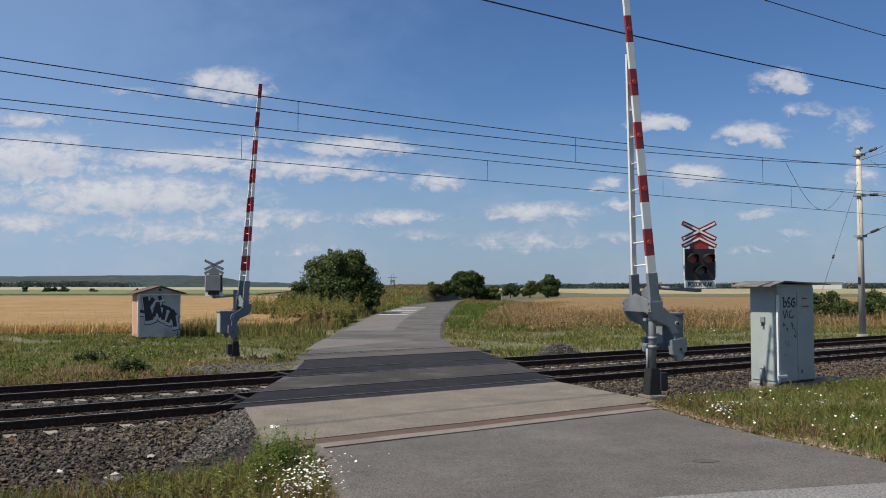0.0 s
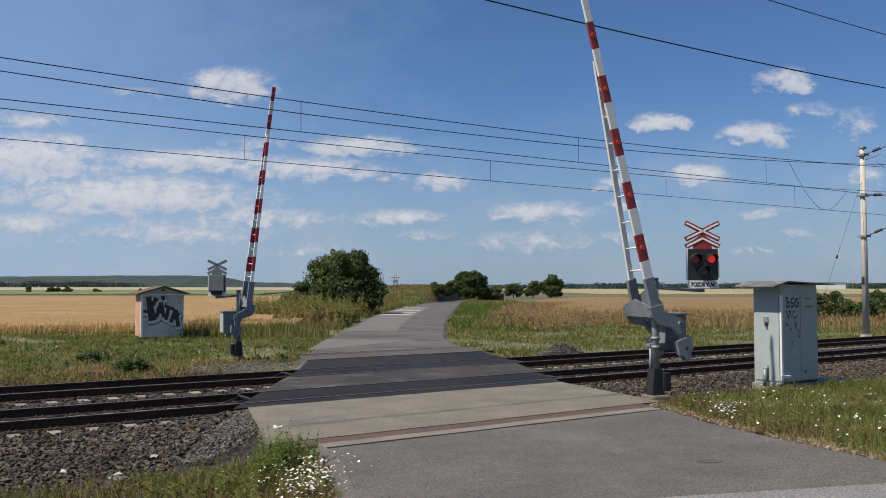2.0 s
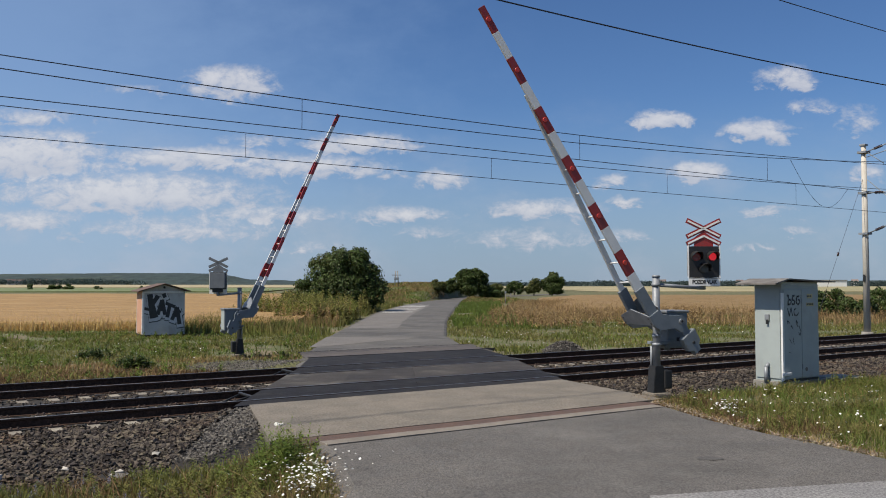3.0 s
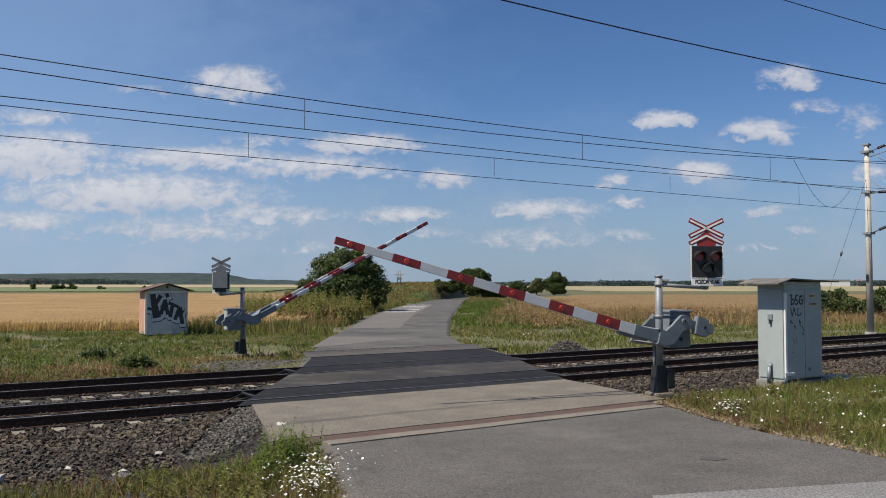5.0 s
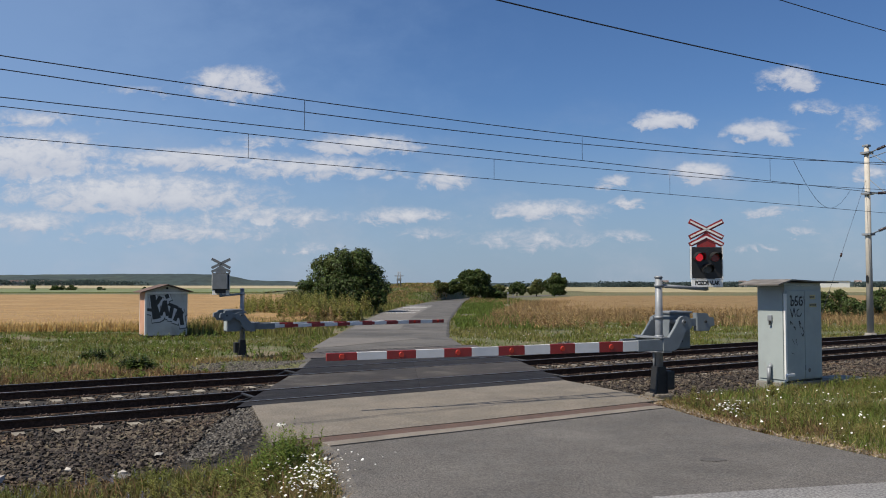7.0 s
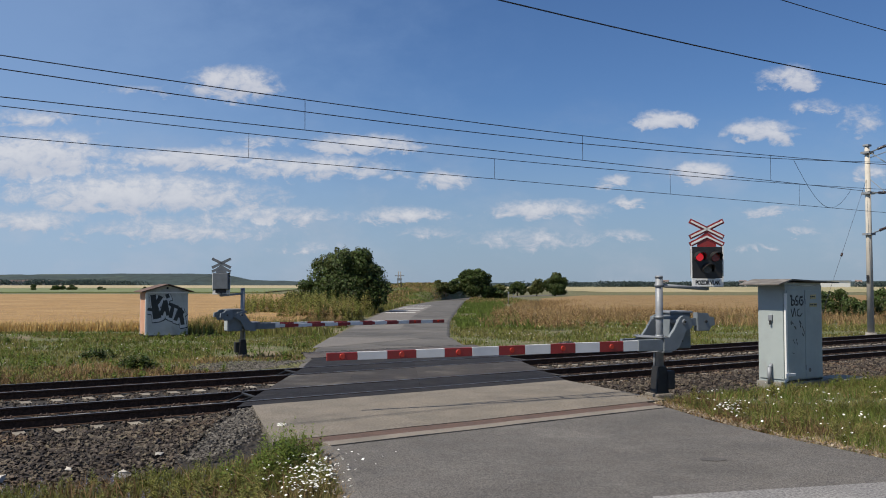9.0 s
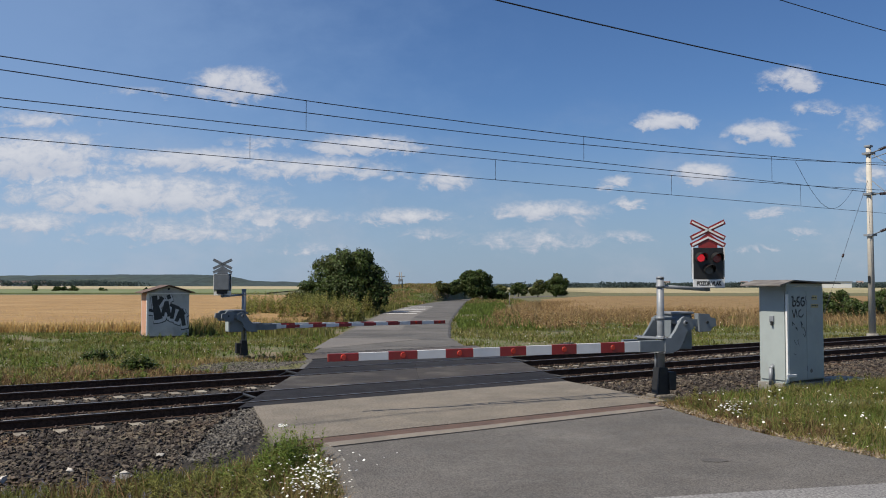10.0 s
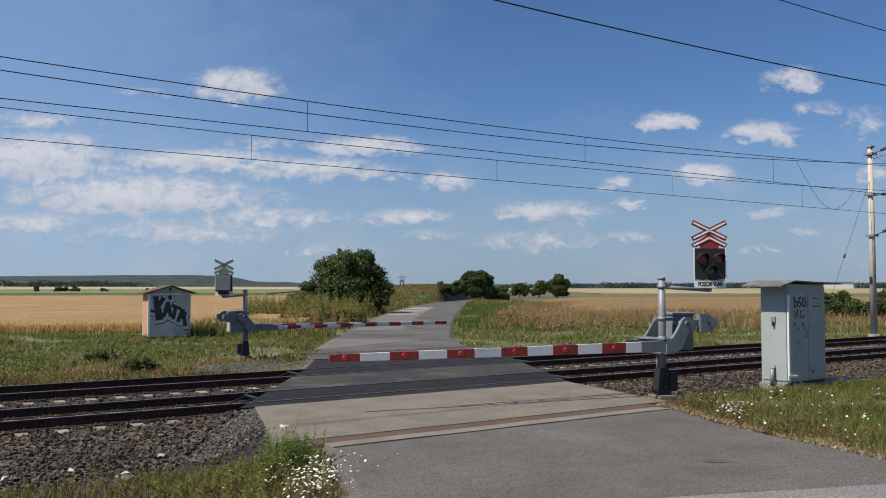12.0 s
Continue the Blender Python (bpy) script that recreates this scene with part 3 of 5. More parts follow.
# ---- loose stuff: stones, grass, flowers ----
def scatter_mesh(name, mat, label, category, vs, fs, smooth=True, parent=None):
    me = bpy.data.meshes.new(name)
    vs = np.asarray(vs, dtype=np.float32).reshape(-1, 3)
    me.vertices.add(len(vs))
    me.vertices.foreach_set("co", vs.ravel())
    fs = np.asarray(fs, dtype=np.int32)
    k = fs.shape[1]
    me.loops.add(fs.size)
    me.loops.foreach_set("vertex_index", fs.ravel())
    me.polygons.add(len(fs))
    me.polygons.foreach_set("loop_start", np.arange(0, fs.size, k, dtype=np.int32))
    me.polygons.foreach_set("loop_total", np.full(len(fs), k, dtype=np.int32))
    me.polygons.foreach_set("use_smooth", np.full(len(fs), smooth, dtype=bool))
    me.update(calc_edges=True)
    me.validate()
    me.materials.append(mat)
    ob = new(name, me)
    ob.parent = parent
    return tagged(ob, label, category, "", "stuff")


RNG = np.random.default_rng(7)


def stones(name, mat, label, places, lo, hi, flat=0.62):
    """Broken stones: skewed octahedra with a knocked-off top at the places given (n, 3)."""
    base = np.array([(1, 0, 0), (-1, 0, 0), (0, 1, 0), (0, -1, 0), (0, 0, 1), (0, 0, -1), (.62, .62, .62), (-.62, -.62, .62)], dtype=float)
    tri = np.array([(0, 2, 6), (2, 4, 6), (4, 0, 6), (1, 3, 7), (3, 4, 7), (4, 1, 7), (2, 1, 4), (3, 0, 4), (2, 0, 5), (1, 2, 5), (3, 1, 5), (0, 3, 5)])
    n = len(places)
    size = RNG.uniform(lo, hi, (n, 1, 1)) * RNG.uniform(0.55, 1.4, (n, 1, 3)) * np.array([1, 1, flat])
    v = (base[None] + RNG.normal(0, 0.24, (n, 8, 3))) * size
    a, c = RNG.uniform(0, 6.28, n), RNG.normal(0, 0.5, n)
    ca, sa, cc, sc = np.cos(a)[:, None], np.sin(a)[:, None], np.cos(c)[:, None], np.sin(c)[:, None]
    y, z = v[:, :, 1] * cc - v[:, :, 2] * sc, v[:, :, 1] * sc + v[:, :, 2] * cc
    v = np.stack([v[:, :, 0] * ca - y * sa, v[:, :, 0] * sa + y * ca, z], -1) + np.asarray(places)[:, None, :]
    fs = (tri[None] + (np.arange(n) * 8)[:, None, None]).reshape(-1, 3)
    return scatter_mesh(name, mat, label, "stones", v.reshape(-1, 3), fs, smooth=False)


def blades(name, mat, label, category, places, h_lo, h_hi, width, lean=0.35, parent=None):
    """Bent blades, each of two faces, at the places given (n, 3)."""
    p = np.asarray(places, dtype=float)
    n = len(p)
    h = RNG.uniform(h_lo, h_hi, n) * RNG.uniform(0.6, 1.15, n)
    a, b = RNG.uniform(0, 6.28, n), RNG.uniform(0, 6.28, n)
    wv = np.stack([np.cos(a), np.sin(a), 0 * a], -1) * (width * RNG.uniform(0.6, 1.3, n))[:, None]
    d = np.stack([np.cos(b), np.sin(b), 0 * b], -1) * (h * np.abs(RNG.normal(0, lean, n)))[:, None]
    up = np.stack([0 * h, 0 * h, h], -1)
    m = p + up * 0.55 + d * 0.35
    t = p + up * np.clip(1.0 - 0.2 * RNG.random((n, 1)), 0, 1) + d
    v = np.stack([p - wv / 2, p + wv / 2, m - wv * 0.4, m + wv * 0.4, t], 1).reshape(-1, 3)
    i = (np.arange(n) * 5)[:, None]
    fs = np.concatenate([i + np.array([0, 1, 3]), i + np.array([0, 3, 2]), i + np.array([2, 3, 4])])
    return scatter_mesh(name, mat, label, category, v, fs, parent=parent)


def spots(n, x0, x1, y0, y1, keep, clump=0.0, scale=0.6, zf=ground_z):
    """Random places on the soil where keep(x, y, u, v) holds, thicker in clumps."""
    out = []
    while len(out) < n:
        x, y = random.uniform(x0, x1), random.uniform(y0, y1)
        if clump and noise.noise((x * scale, y * scale, 11)) * 1.4 + 0.5 < random.random() * clump + (1 - clump) * 0.2:
            continue
        u, v = to_track(x, y)
        if keep(x, y, u, v):
            out.append((x, y, zf(x, y) - 0.01))
    return out


def off_road(x, y, gap=0.0):
    if ((x + 6.0) / 2.1) ** 2 + ((y - 27.3) / 2.3) ** 2 < 1 + 0.5 * noise.noise((x, y, 9)):
        return False  # the bare gravel round the far barrier
    l, r = road_edges(y)
    return x < l - gap or x > r + gap


# crushed stone on the line, thickest where the camera is near
pl = []
while len(pl) < 60000:
    if len(pl) < 34000:
        u, v = random.uniform(-9, 6.3), random.uniform(-4.6, -0.35)
    else:
        u, v = (random.uniform(-9, 26) if random.random() < 0.8 else random.uniform(-14, 60)), random.uniform(-3.3, 7.9)
    a, b = ends(v)
    if a - 0.05 < u < b + 0.05 or (v < -0.6 and apron_ends(v)[0] - 0.05 < u < b + 0.7):
        continue
    if v < -3.6 and (u > 4.2 or random.random() < (-v - 3.6) * 0.8):
        continue
    near = min(abs(v - r) for r in RAILS)
    if near < 0.05:
        continue
    z = bed_z(v, u)
    if -0.5 < v < 2.0 or 3.5 < v < 6.0:
        k = (u - 0.12) / 0.6
        if abs(k - round(k)) < 0.21:
            continue
    p = at_track(u, v, z + random.uniform(-0.02, 0.035))
    pl.append(tuple(p))
while len(pl) < 74000:
    u, v = random.uniform(12.5, 30), random.uniform(-3.4, -0.3)
    if u > ends(v)[1] + 0.3:
        pl.append(tuple(at_track(u, v, bed_z(v) + random.uniform(-0.01, 0.035))))
stones("ballast_stones", M_stone, "dark brown-grey crushed stones between and beside the sleepers", pl, 0.016, 0.046)
pl = []
while len(pl) < 1500:
    x, y = random.gauss(-3.3, 0.28), random.uniform(12.0, 17.0)
    u, v = to_track(x, y)
    if v < -0.5 and u < apron_ends(v)[0] and off_road(x, y, -0.1):
        pl.append((x, y, max(ground_z(x, y), bed_z(v, u) if v > -4.5 else -9) + 0.015))
for c in ((-6.0, 27.2, 2.0, 4200),):
    for _ in range(c[3]):
        x, y = random.gauss(c[0], c[2] * 0.6), random.gauss(c[1], c[2] * 0.7)
        pl.append((x, y, ground_z(x, y) + 0.02))
stones("gravel", M_gravel, "pale grey gravel strewn along the deck's edge", pl, 0.012, 0.03)
pl = [(-4.08, 12.4), (-5.0, 11.5), (-5.6, 10.9), (-5.9, 10.6), (-3.1, 14.6), (-4.2, 11.3)]
stones("pale_stones", material("pale limestone", (0.42, 0.39, 0.34), None, 0.9, bump=0.5, bump_scale=30), "pale limestone lumps among the dark ballast", [(x, y, max(ground_z(x, y), bed_z(to_track(x, y)[1]) if to_track(x, y)[1] > -4.5 else -9) + 0.04) for x, y in pl], 0.06, 0.10, 0.5)

# grass
tagged(blades("grass", M_grass, "green and yellowing grass and weeds beside the road", "grass", spots(15000, -9, -0.7, 7.5, 15, lambda x, y, u, v: (v < -4.3 - 0.5 * noise.noise((x, y, 4)) or (v < -3.2 and x > -2.9)) and off_road(x, y, 0.02), 0.8, 0.9), 0.06, 0.26, 0.011))
tagged(blades("grass", M_dry, "dry straw-coloured grass beside the road", "grass", spots(3500, -9, -0.7, 7.5, 15, lambda x, y, u, v: v < -4.1 and off_road(x, y, 0.05), 0.7, 1.3), 0.05, 0.25, 0.008, 0.9))
RIGHT = lambda x, y, u, v: v < -3.0 and off_road(x, y, 0.02) and x > 3
tagged(blades("grass", M_grass, "lush green verge beside the road and the cabinet", "grass", spots(42000, 3.8, 15, 9.5, 23, RIGHT, 0.85, 0.7), 0.04, 0.24, 0.011, 0.75))
tagged(blades("grass", M_dry, "dry stalks along the verge", "grass", spots(11000, 3.8, 16, 9.5, 26, lambda x, y, u, v: v < -2.0 and off_road(x, y, -0.05) and x > 3, 0.6, 1.0), 0.05, 0.24, 0.009, 0.7))
tagged(blades("grass", M_grass, "green grass bank beyond the tracks", "grass", spots(70000, -34, -3.5, 20, 52, lambda x, y, u, v: v > 7.3 and off_road(x, y, 0.05) and y < 47, 0.35, 0.35), 0.05, 0.2, 0.03, 0.8))
tagged(blades("grass", M_dry, "dry brown grass along the track bed", "grass", spots(13000, -32, -3.5, 18, 40, lambda x, y, u, v: 7.0 < v < 14 and off_road(x, y, 0.2), 0.8, 0.5), 0.06, 0.22, 0.022, 0.6))
tagged(blades("grass", M_grass, "green grass beyond the tracks", "grass", spots(60000, 0, 50, 26, 72, lambda x, y, u, v: v > 7.2 and off_road(x, y, 0.05), 0.25, 0.25), 0.06, 0.28, 0.04, 0.8))
tagged(blades("grass", M_dry, "tall dry grass beyond the tracks", "grass", spots(80000, 1, 90, 50, 130, lambda x, y, u, v: off_road(x, y, 2.0 + max(0, (y - 60) * 0.1)) and y > 52 + 3 * noise.noise((x * 0.2, y * 0.2, 2)), 0.4, 0.15), 0.35, 0.85, 0.04, 0.55))
tagged(blades("grass", M_lush, "bright green grass strip beside the road", "grass", spots(22000, 1, 12, 50, 150, lambda x, y, u, v: off_road(x, y, 0.2) and not off_road(x - 5.5, y, 0.0), 0.2, 0.2), 0.15, 0.5, 0.06))
tagged(blades("grass", M_grass, "tall grass and weeds round the big bush", "grass", spots(26000, -26, -4.5, 44, 110, lambda x, y, u, v: off_road(x, y, 0.3) and x > -8 - y * 0.14, 0.3, 0.2), 0.2, 0.9, 0.05, 0.3))
tagged(blades("grass", M_grass, "weedy grass on the bank by the bend", "grass", spots(12000, -14, 14, 125, 190, lambda x, y, u, v: off_road(x, y, 0.5), 0.2, 0.2), 0.2, 0.55, 0.09, 0.6))


tagged(blades("grass", M_grass, "tall yellow-green grass along the wheat field's corner", "grass", spots(5200, -14.5, -6.3, 46.5, 54, lambda x, y, u, v: off_road(x, y, 0.4) and y < 49.8 - (x + 8) * 0.9, 0.2, 0.5), 0.35, 0.95, 0.03, 0.4))
tagged(blades("grass", M_dry, "straw-coloured grass along the wheat field's corner", "grass", spots(2600, -14.5, -6.3, 46.5, 54, lambda x, y, u, v: off_road(x, y, 0.4), 0.2, 0.5), 0.4, 1.0, 0.025, 0.4))


def weeds(name, mat, label, places, h_lo, h_hi, leaf, count=26):
    """Branching weeds: a stem with many narrow leaves up its height."""
    stems, vs, fs = [], [], []
    for x, y, z in places:
        h = random.uniform(h_lo, h_hi)
        lean = Vector((random.uniform(-0.2, 0.2), random.uniform(-0.2, 0.2), 1)) * h
        base = Vector((x, y, z))
        side = Vector((1, 0.3, 0)).normalized() * 0.004
        b = len(vs)
        vs += [base - side, base + side, base + lean]
        fs.append((b, b + 1, b + 2))
        for i in range(count):
            k = (i + 0.5) / count
            a = i * 2.4 + random.uniform(-0.4, 0.4)
            out = Vector((math.cos(a), math.sin(a), random.uniform(0.2, 0.9)))
            ln = leaf * (1.15 - 0.8 * k) * random.uniform(0.7, 1.3)
            p = base + lean * (0.08 + 0.92 * k)
            q = p + out.normalized() * ln
            sd = out.cross(Vector((0, 0, 1))).normalized() * ln * 0.16
            m = p.lerp(q, 0.5) + Vector((0, 0, ln * 0.12))
            b = len(vs)
            vs += [p, m - sd, m + sd, q - Vector((0, 0, ln * 0.15))]
            fs += [(b, b + 1, b + 2), (b + 1, b + 3, b + 2)]
    return scatter_mesh(name, mat, label, "weeds", vs, fs)


soil = lambda x, y: (x, y, ground_z(x, y) - 0.01)
weeds("weeds", M_lush, "tall bright green weeds at the corner of the apron", [soil(x, y) for x, y in ((random.gauss(-2.05, 0.25), random.gauss(11.1, 0.3)) for _ in range(46)) if off_road(x, y, 0.12)] + [soil(-2.15, 11.5), soil(-1.9, 11.35)], 0.25, 0.62, 0.13)
weeds("weeds", M_grass, "green weeds growing along the road's edge", [soil(x, y) for x, y in ((random.gauss(-2.5, 0.7), random.gauss(10.0, 0.6)) for _ in range(130)) if off_road(x, y, 0.1)], 0.12, 0.34, 0.11)
weeds("weeds", M_leaf_lit, "greyish weeds among the ballast", [soil(x, y) for x, y, z in spots(60, -8, -2.5, 8.5, 12.5, lambda x, y, u, v: v < -4.2, 0.5, 1.0)], 0.1, 0.3, 0.1)
weeds("weeds", M_grass, "leafy weeds in the green verge", spots(330, 4.5, 14, 10, 20, RIGHT, 0.5, 1.0), 0.12, 0.36, 0.12)
weeds("weeds", M_dry, "tall dry weeds in front of the big bush", spots(170, -17, -6.2, 54, 74, lambda x, y, u, v: off_road(x, y, 0.6) and x > -0.215 * y, 0.3, 0.2), 0.5, 1.5, 0.4, 30)
weeds("weeds", M_grass, "tall yellow-green scrub in front of the big bush", spots(330, -19, -6.2, 56, 80, lambda x, y, u, v: off_road(x, y, 0.6) and x > -0.232 * y, 0.3, 0.2), 0.8, 2.3, 0.55, 34)
weeds("weeds", M_dry, "tall dry weeds beyond the tracks", spots(240, 3, 40, 48, 75, lambda x, y, u, v: off_road(x, y, 3.0) and v > 20, 0.4, 0.2), 0.6, 1.3, 0.35)
weeds("weeds", M_leaf, "dark low shrublets on the bank beyond the tracks", [soil(-9.4 + random.gauss(0, 0.25), 26.4 + random.gauss(0, 0.25)) for _ in range(26)] + [soil(-12 + random.gauss(0, 0.3), 30 + random.gauss(0, 0.3)) for _ in range(14)], 0.25, 0.6, 0.25)
weeds("weeds", M_lush, "green weeds on the bank beyond the tracks", spots(320, -28, -5, 22, 44, lambda x, y, u, v: v > 8.5 and off_road(x, y, 0.4), 0.6, 0.3), 0.15, 0.45, 0.2)


weeds("weeds", M_violet, "violet-blue bugloss flowers among the weeds", [soil(x, y) for x, y, z in spots(46, -7, -2.4, 8.6, 11.2, lambda x, y, u, v: v < -4.0, 0.5, 1.0)] + [soil(x, y) for x, y, z in spots(16, 7.2, 9.5, 12.2, 15.0, RIGHT, 0.5, 1.0)], 0.10, 0.24, 0.06, 26)
tagged(blades("grass", M_dead, "dead red-brown grass at the corner of the verge", "grass", spots(6500, 3.6, 7.5, 13.0, 19.5, lambda x, y, u, v: v < -2.8 and off_road(x, y, -0.1) and not off_road(x - 1.5, y, 0.0), 0.3, 1.2), 0.03, 0.18, 0.012, 1.0))
tagged(blades("grass", M_dead, "dead brown stalks at the corner by the road", "grass", spots(1500, -4.6, -1.3, 8.8, 10.6, lambda x, y, u, v: off_road(x, y, 0.1), 0.6, 1.5), 0.05, 0.3, 0.012, 1.2))
tagged(blades("grass", M_dead, "brown dead grass beside the far track", "grass", spots(9000, -32, -5.0, 18, 34, lambda x, y, u, v: 7.2 < v < 11.5 and off_road(x, y, 0.5), 0.7, 0.5), 0.05, 0.2, 0.03, 0.8))
tagged(blades("grass", M_lush, "fresh green tufts in the verge", "grass", spots(16000, 4.6, 14, 9.5, 20, RIGHT, 0.9, 0.9), 0.06, 0.30, 0.011, 0.7))
tagged(blades("grass", M_lush, "fresh green tufts beyond the tracks", "grass", spots(16000, -34, 40, 22, 60, lambda x, y, u, v: v > 9 and off_road(x, y, 0.1), 0.9, 0.3), 0.08, 0.3, 0.035, 0.6))
tagged(blades("grass", M_dry, "sunlit grass on the bank by the bend", "grass", spots(11000, -14, 12, 118, 175, lambda x, y, u, v: off_road(x, y, 0.4), 0.5, 0.2), 0.2, 0.6, 0.09, 0.7))
tagged(blades("grass", M_lush, "green grass on the bank by the bend", "grass", spots(11000, -14, 12, 118, 175, lambda x, y, u, v: off_road(x, y, 0.4), 0.5, 0.15), 0.2, 0.5, 0.09, 0.7))
heap_vs, heap_fs = [(4.8, 31.9, ground_z(4.8, 31.9) + 0.52)], []
for i in range(6):
    for j in range(18):
        a, r = j * math.tau / 18, (i + 1) / 6
        x, y = 4.8 + math.cos(a) * 1.15 * r, 31.9 + math.sin(a) * 1.0 * r
        heap_vs.append((x, y, ground_z(x, y) + 0.5 * math.cos(r * 1.57) ** 1.3 + 0.04 * noise.noise((x * 3, y * 3, 0)) - 0.02))
heap_fs = [(0, 1 + j, 1 + (j + 1) % 18) for j in range(18)] + [(1 + i * 18 + j, 1 + (i + 1) * 18 + j, 1 + (i + 1) * 18 + (j + 1) % 18, 1 + i * 18 + (j + 1) % 18) for i in range(5) for j in range(18)]
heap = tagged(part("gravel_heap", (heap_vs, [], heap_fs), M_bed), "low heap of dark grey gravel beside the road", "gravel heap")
pl = []
for _ in range(1500):
    a, r = random.uniform(0, 6.28), math.sqrt(random.random()) * 1.1
    x, y = 4.8 + math.cos(a) * 1.15 * r, 31.9 + math.sin(a) * r
    pl.append((x, y, ground_z(x, y) + 0.5 * math.cos(min(r, 1) * 1.57) ** 1.3 + 0.01))
hs = stones("heap_stones", M_gravel, "", pl, 0.018, 0.04)
hs.parent = heap
del hs["category"]


# grit and straw washed up along the asphalt's edges
pl = []
while len(pl) < 1500:
    y = random.uniform(8.6, 17.0)
    l, r = road_edges(y)
    x = r + random.gauss(0.02, 0.10) if random.random() < 0.75 else l - abs(random.gauss(0.02, 0.07))
    if to_track(x, y)[1] < -3.4 and noise.noise((x * 2.2, y * 2.2, 13)) > random.uniform(-0.5, 0.3):
        pl.append((x, y, -0.02 + random.uniform(-0.006, 0.01)))
stones("edge_grit", M_sand, "sandy grit along the asphalt's edge", pl, 0.008, 0.024)
tagged(blades("grass", M_dry, "straw lying over the asphalt's edge", "grass", [(x + random.gauss(0, 0.05), y, -0.03) for x, y, z in pl], 0.03, 0.12, 0.008, 1.4))


def daisies(name, places, label, size=0.022, lo=0.10, hi=0.30):
    """White flower discs with yellow hearts on thin stems."""
    vs, fs, hv, hf = [], [], [], []
    for x, y, z in places:
        h = random.uniform(lo, hi)
        tilt, turn = random.uniform(0, 0.8), random.uniform(0, 6.28)
        nrm = Vector((math.sin(tilt) * math.cos(turn), math.sin(tilt) * math.sin(turn), math.cos(tilt)))
        e1 = nrm.orthogonal().normalized()
        e2 = nrm.cross(e1)
        c = Vector((x, y, z + h))
        b = len(vs)
        r = size * random.uniform(0.7, 1.3)
        for i in range(8):
            q = c + (e1 * math.cos(i * 0.785) + e2 * math.sin(i * 0.785)) * r * (1 if i % 2 else 0.8)
            vs.append(q)
        vs.append(c + nrm * 0.006)
        for i in range(8):
            fs.append((b + i, b + (i + 1) % 8, b + 8))
    return scatter_mesh(name, M_petal, label, "flowers", vs, fs)


daisies("daisies", [(random.gauss(-1.42, 0.17), random.gauss(9.5, 0.45), -0.12) for _ in range(200)] + [(random.gauss(-1.6, 0.35), random.gauss(10.2, 0.6), -0.15) for _ in range(70)], "cluster of white daisies at the road's edge", 0.016)
daisies("yarrow", [(-2.15 + random.gauss(0, 0.03), 11.5 + random.gauss(0, 0.03), 0.10 + random.uniform(-0.01, 0.01)) for _ in range(24)], "white umbel of a tall yarrow", 0.018, 0.22, 0.24)
daisies("daisies", [(random.gauss(4.95, 0.13), random.gauss(14.6, 0.18), -0.06) for _ in range(60)] + spots(240, 4.8, 12, 10.5, 17.5, RIGHT, 0.7, 0.8), "white daisies scattered in the green verge", 0.02)
daisies("daisies", spots(220, -30, -4.5, 24, 42, lambda x, y, u, v: v > 8 and off_road(x, y, 0.3), 0.9, 0.4), "small white flowers on the bank beyond the tracks", 0.02)
daisies("daisies", spots(500, 1, 40, 28, 60, lambda x, y, u, v: v > 8 and off_road(x, y, 0.2), 0.9, 0.3), "small white flowers beyond the tracks", 0.025)


# ---- fields and distance ----
def field(name, pts, z_of, mat, label, n=40):
    """A crop standing on the ground between two edges: pts are near and far corners left to right, (x, y)."""
    (a, b), (c, d) = pts
    vs, fs = [], []
    for j in range(n + 1):
        k = (j / n) ** 2.6
        for i in range(n + 1):
            s = i / n
            p, q = Vector(a).lerp(Vector(b), s), Vector(c).lerp(Vector(d), s)
            r = p.lerp(q, k)
            vs.append((r.x, r.y, z_of(r.x, r.y) + 0.06 * noise.noise((r.x * 0.4, r.y * 0.4, 8))))
    m = n + 1
    fs = [(j * m + i, j * m + i + 1, (j + 1) * m + i + 1, (j + 1) * m + i) for j in range(n) for i in range(n)]
    k = len(vs)
    for i in range(m):
        vs.append((vs[i][0], vs[i][1], vs[i][2] - 1.0))
    fs += [(k + i, k + i + 1, i + 1, i) for i in range(n)]
    return tagged(part(name, (vs, [], fs), mat), label, "field", "", "structure")


field("wheat_field", (((-110, 37), (-8.2, 49.5)), ((-420, 205), (-22, 200))), lambda x, y: ground_z(x, y) + 0.05 + 0.5 * step(y - (37 + 12.5 * (x + 110) / 101.8), 0.0, 0.9), M_wheat, "golden ripe wheat field stretching into the distance")
field("crop_field", (((7.8, 73), (260, 95)), ((18.5, 170), (520, 210))), lambda x, y: -0.5 + 0.7 * step(y, 72, 96) * step(x - 7.8 - (y - 73) * 0.11, 0.0, 9.0), M_dry, "brown dry field beyond the tracks", 50)
field("green_field", (((-700, 300), (-60, 290)), ((-1200, 700), (-100, 640))), lambda x, y: 0.0, material("green crop", (0.10, 0.13, 0.045), (0.13, 0.15, 0.06), 0.95, scale=0.02, grain=0.2, grain_scale=0.2, space="World"), "green field in the distance", 12)
field("stubble_field", (((-900, 720), (-80, 700)), ((-1500, 1500), (-100, 1400))), lambda x, y: 0.1 + (y - 700) * 0.003, material("pale stubble", (0.34, 0.28, 0.17), (0.26, 0.22, 0.12), 0.95, scale=0.008, grain=0.15, grain_scale=0.1, space="World"), "pale stubble field in the distance", 12)
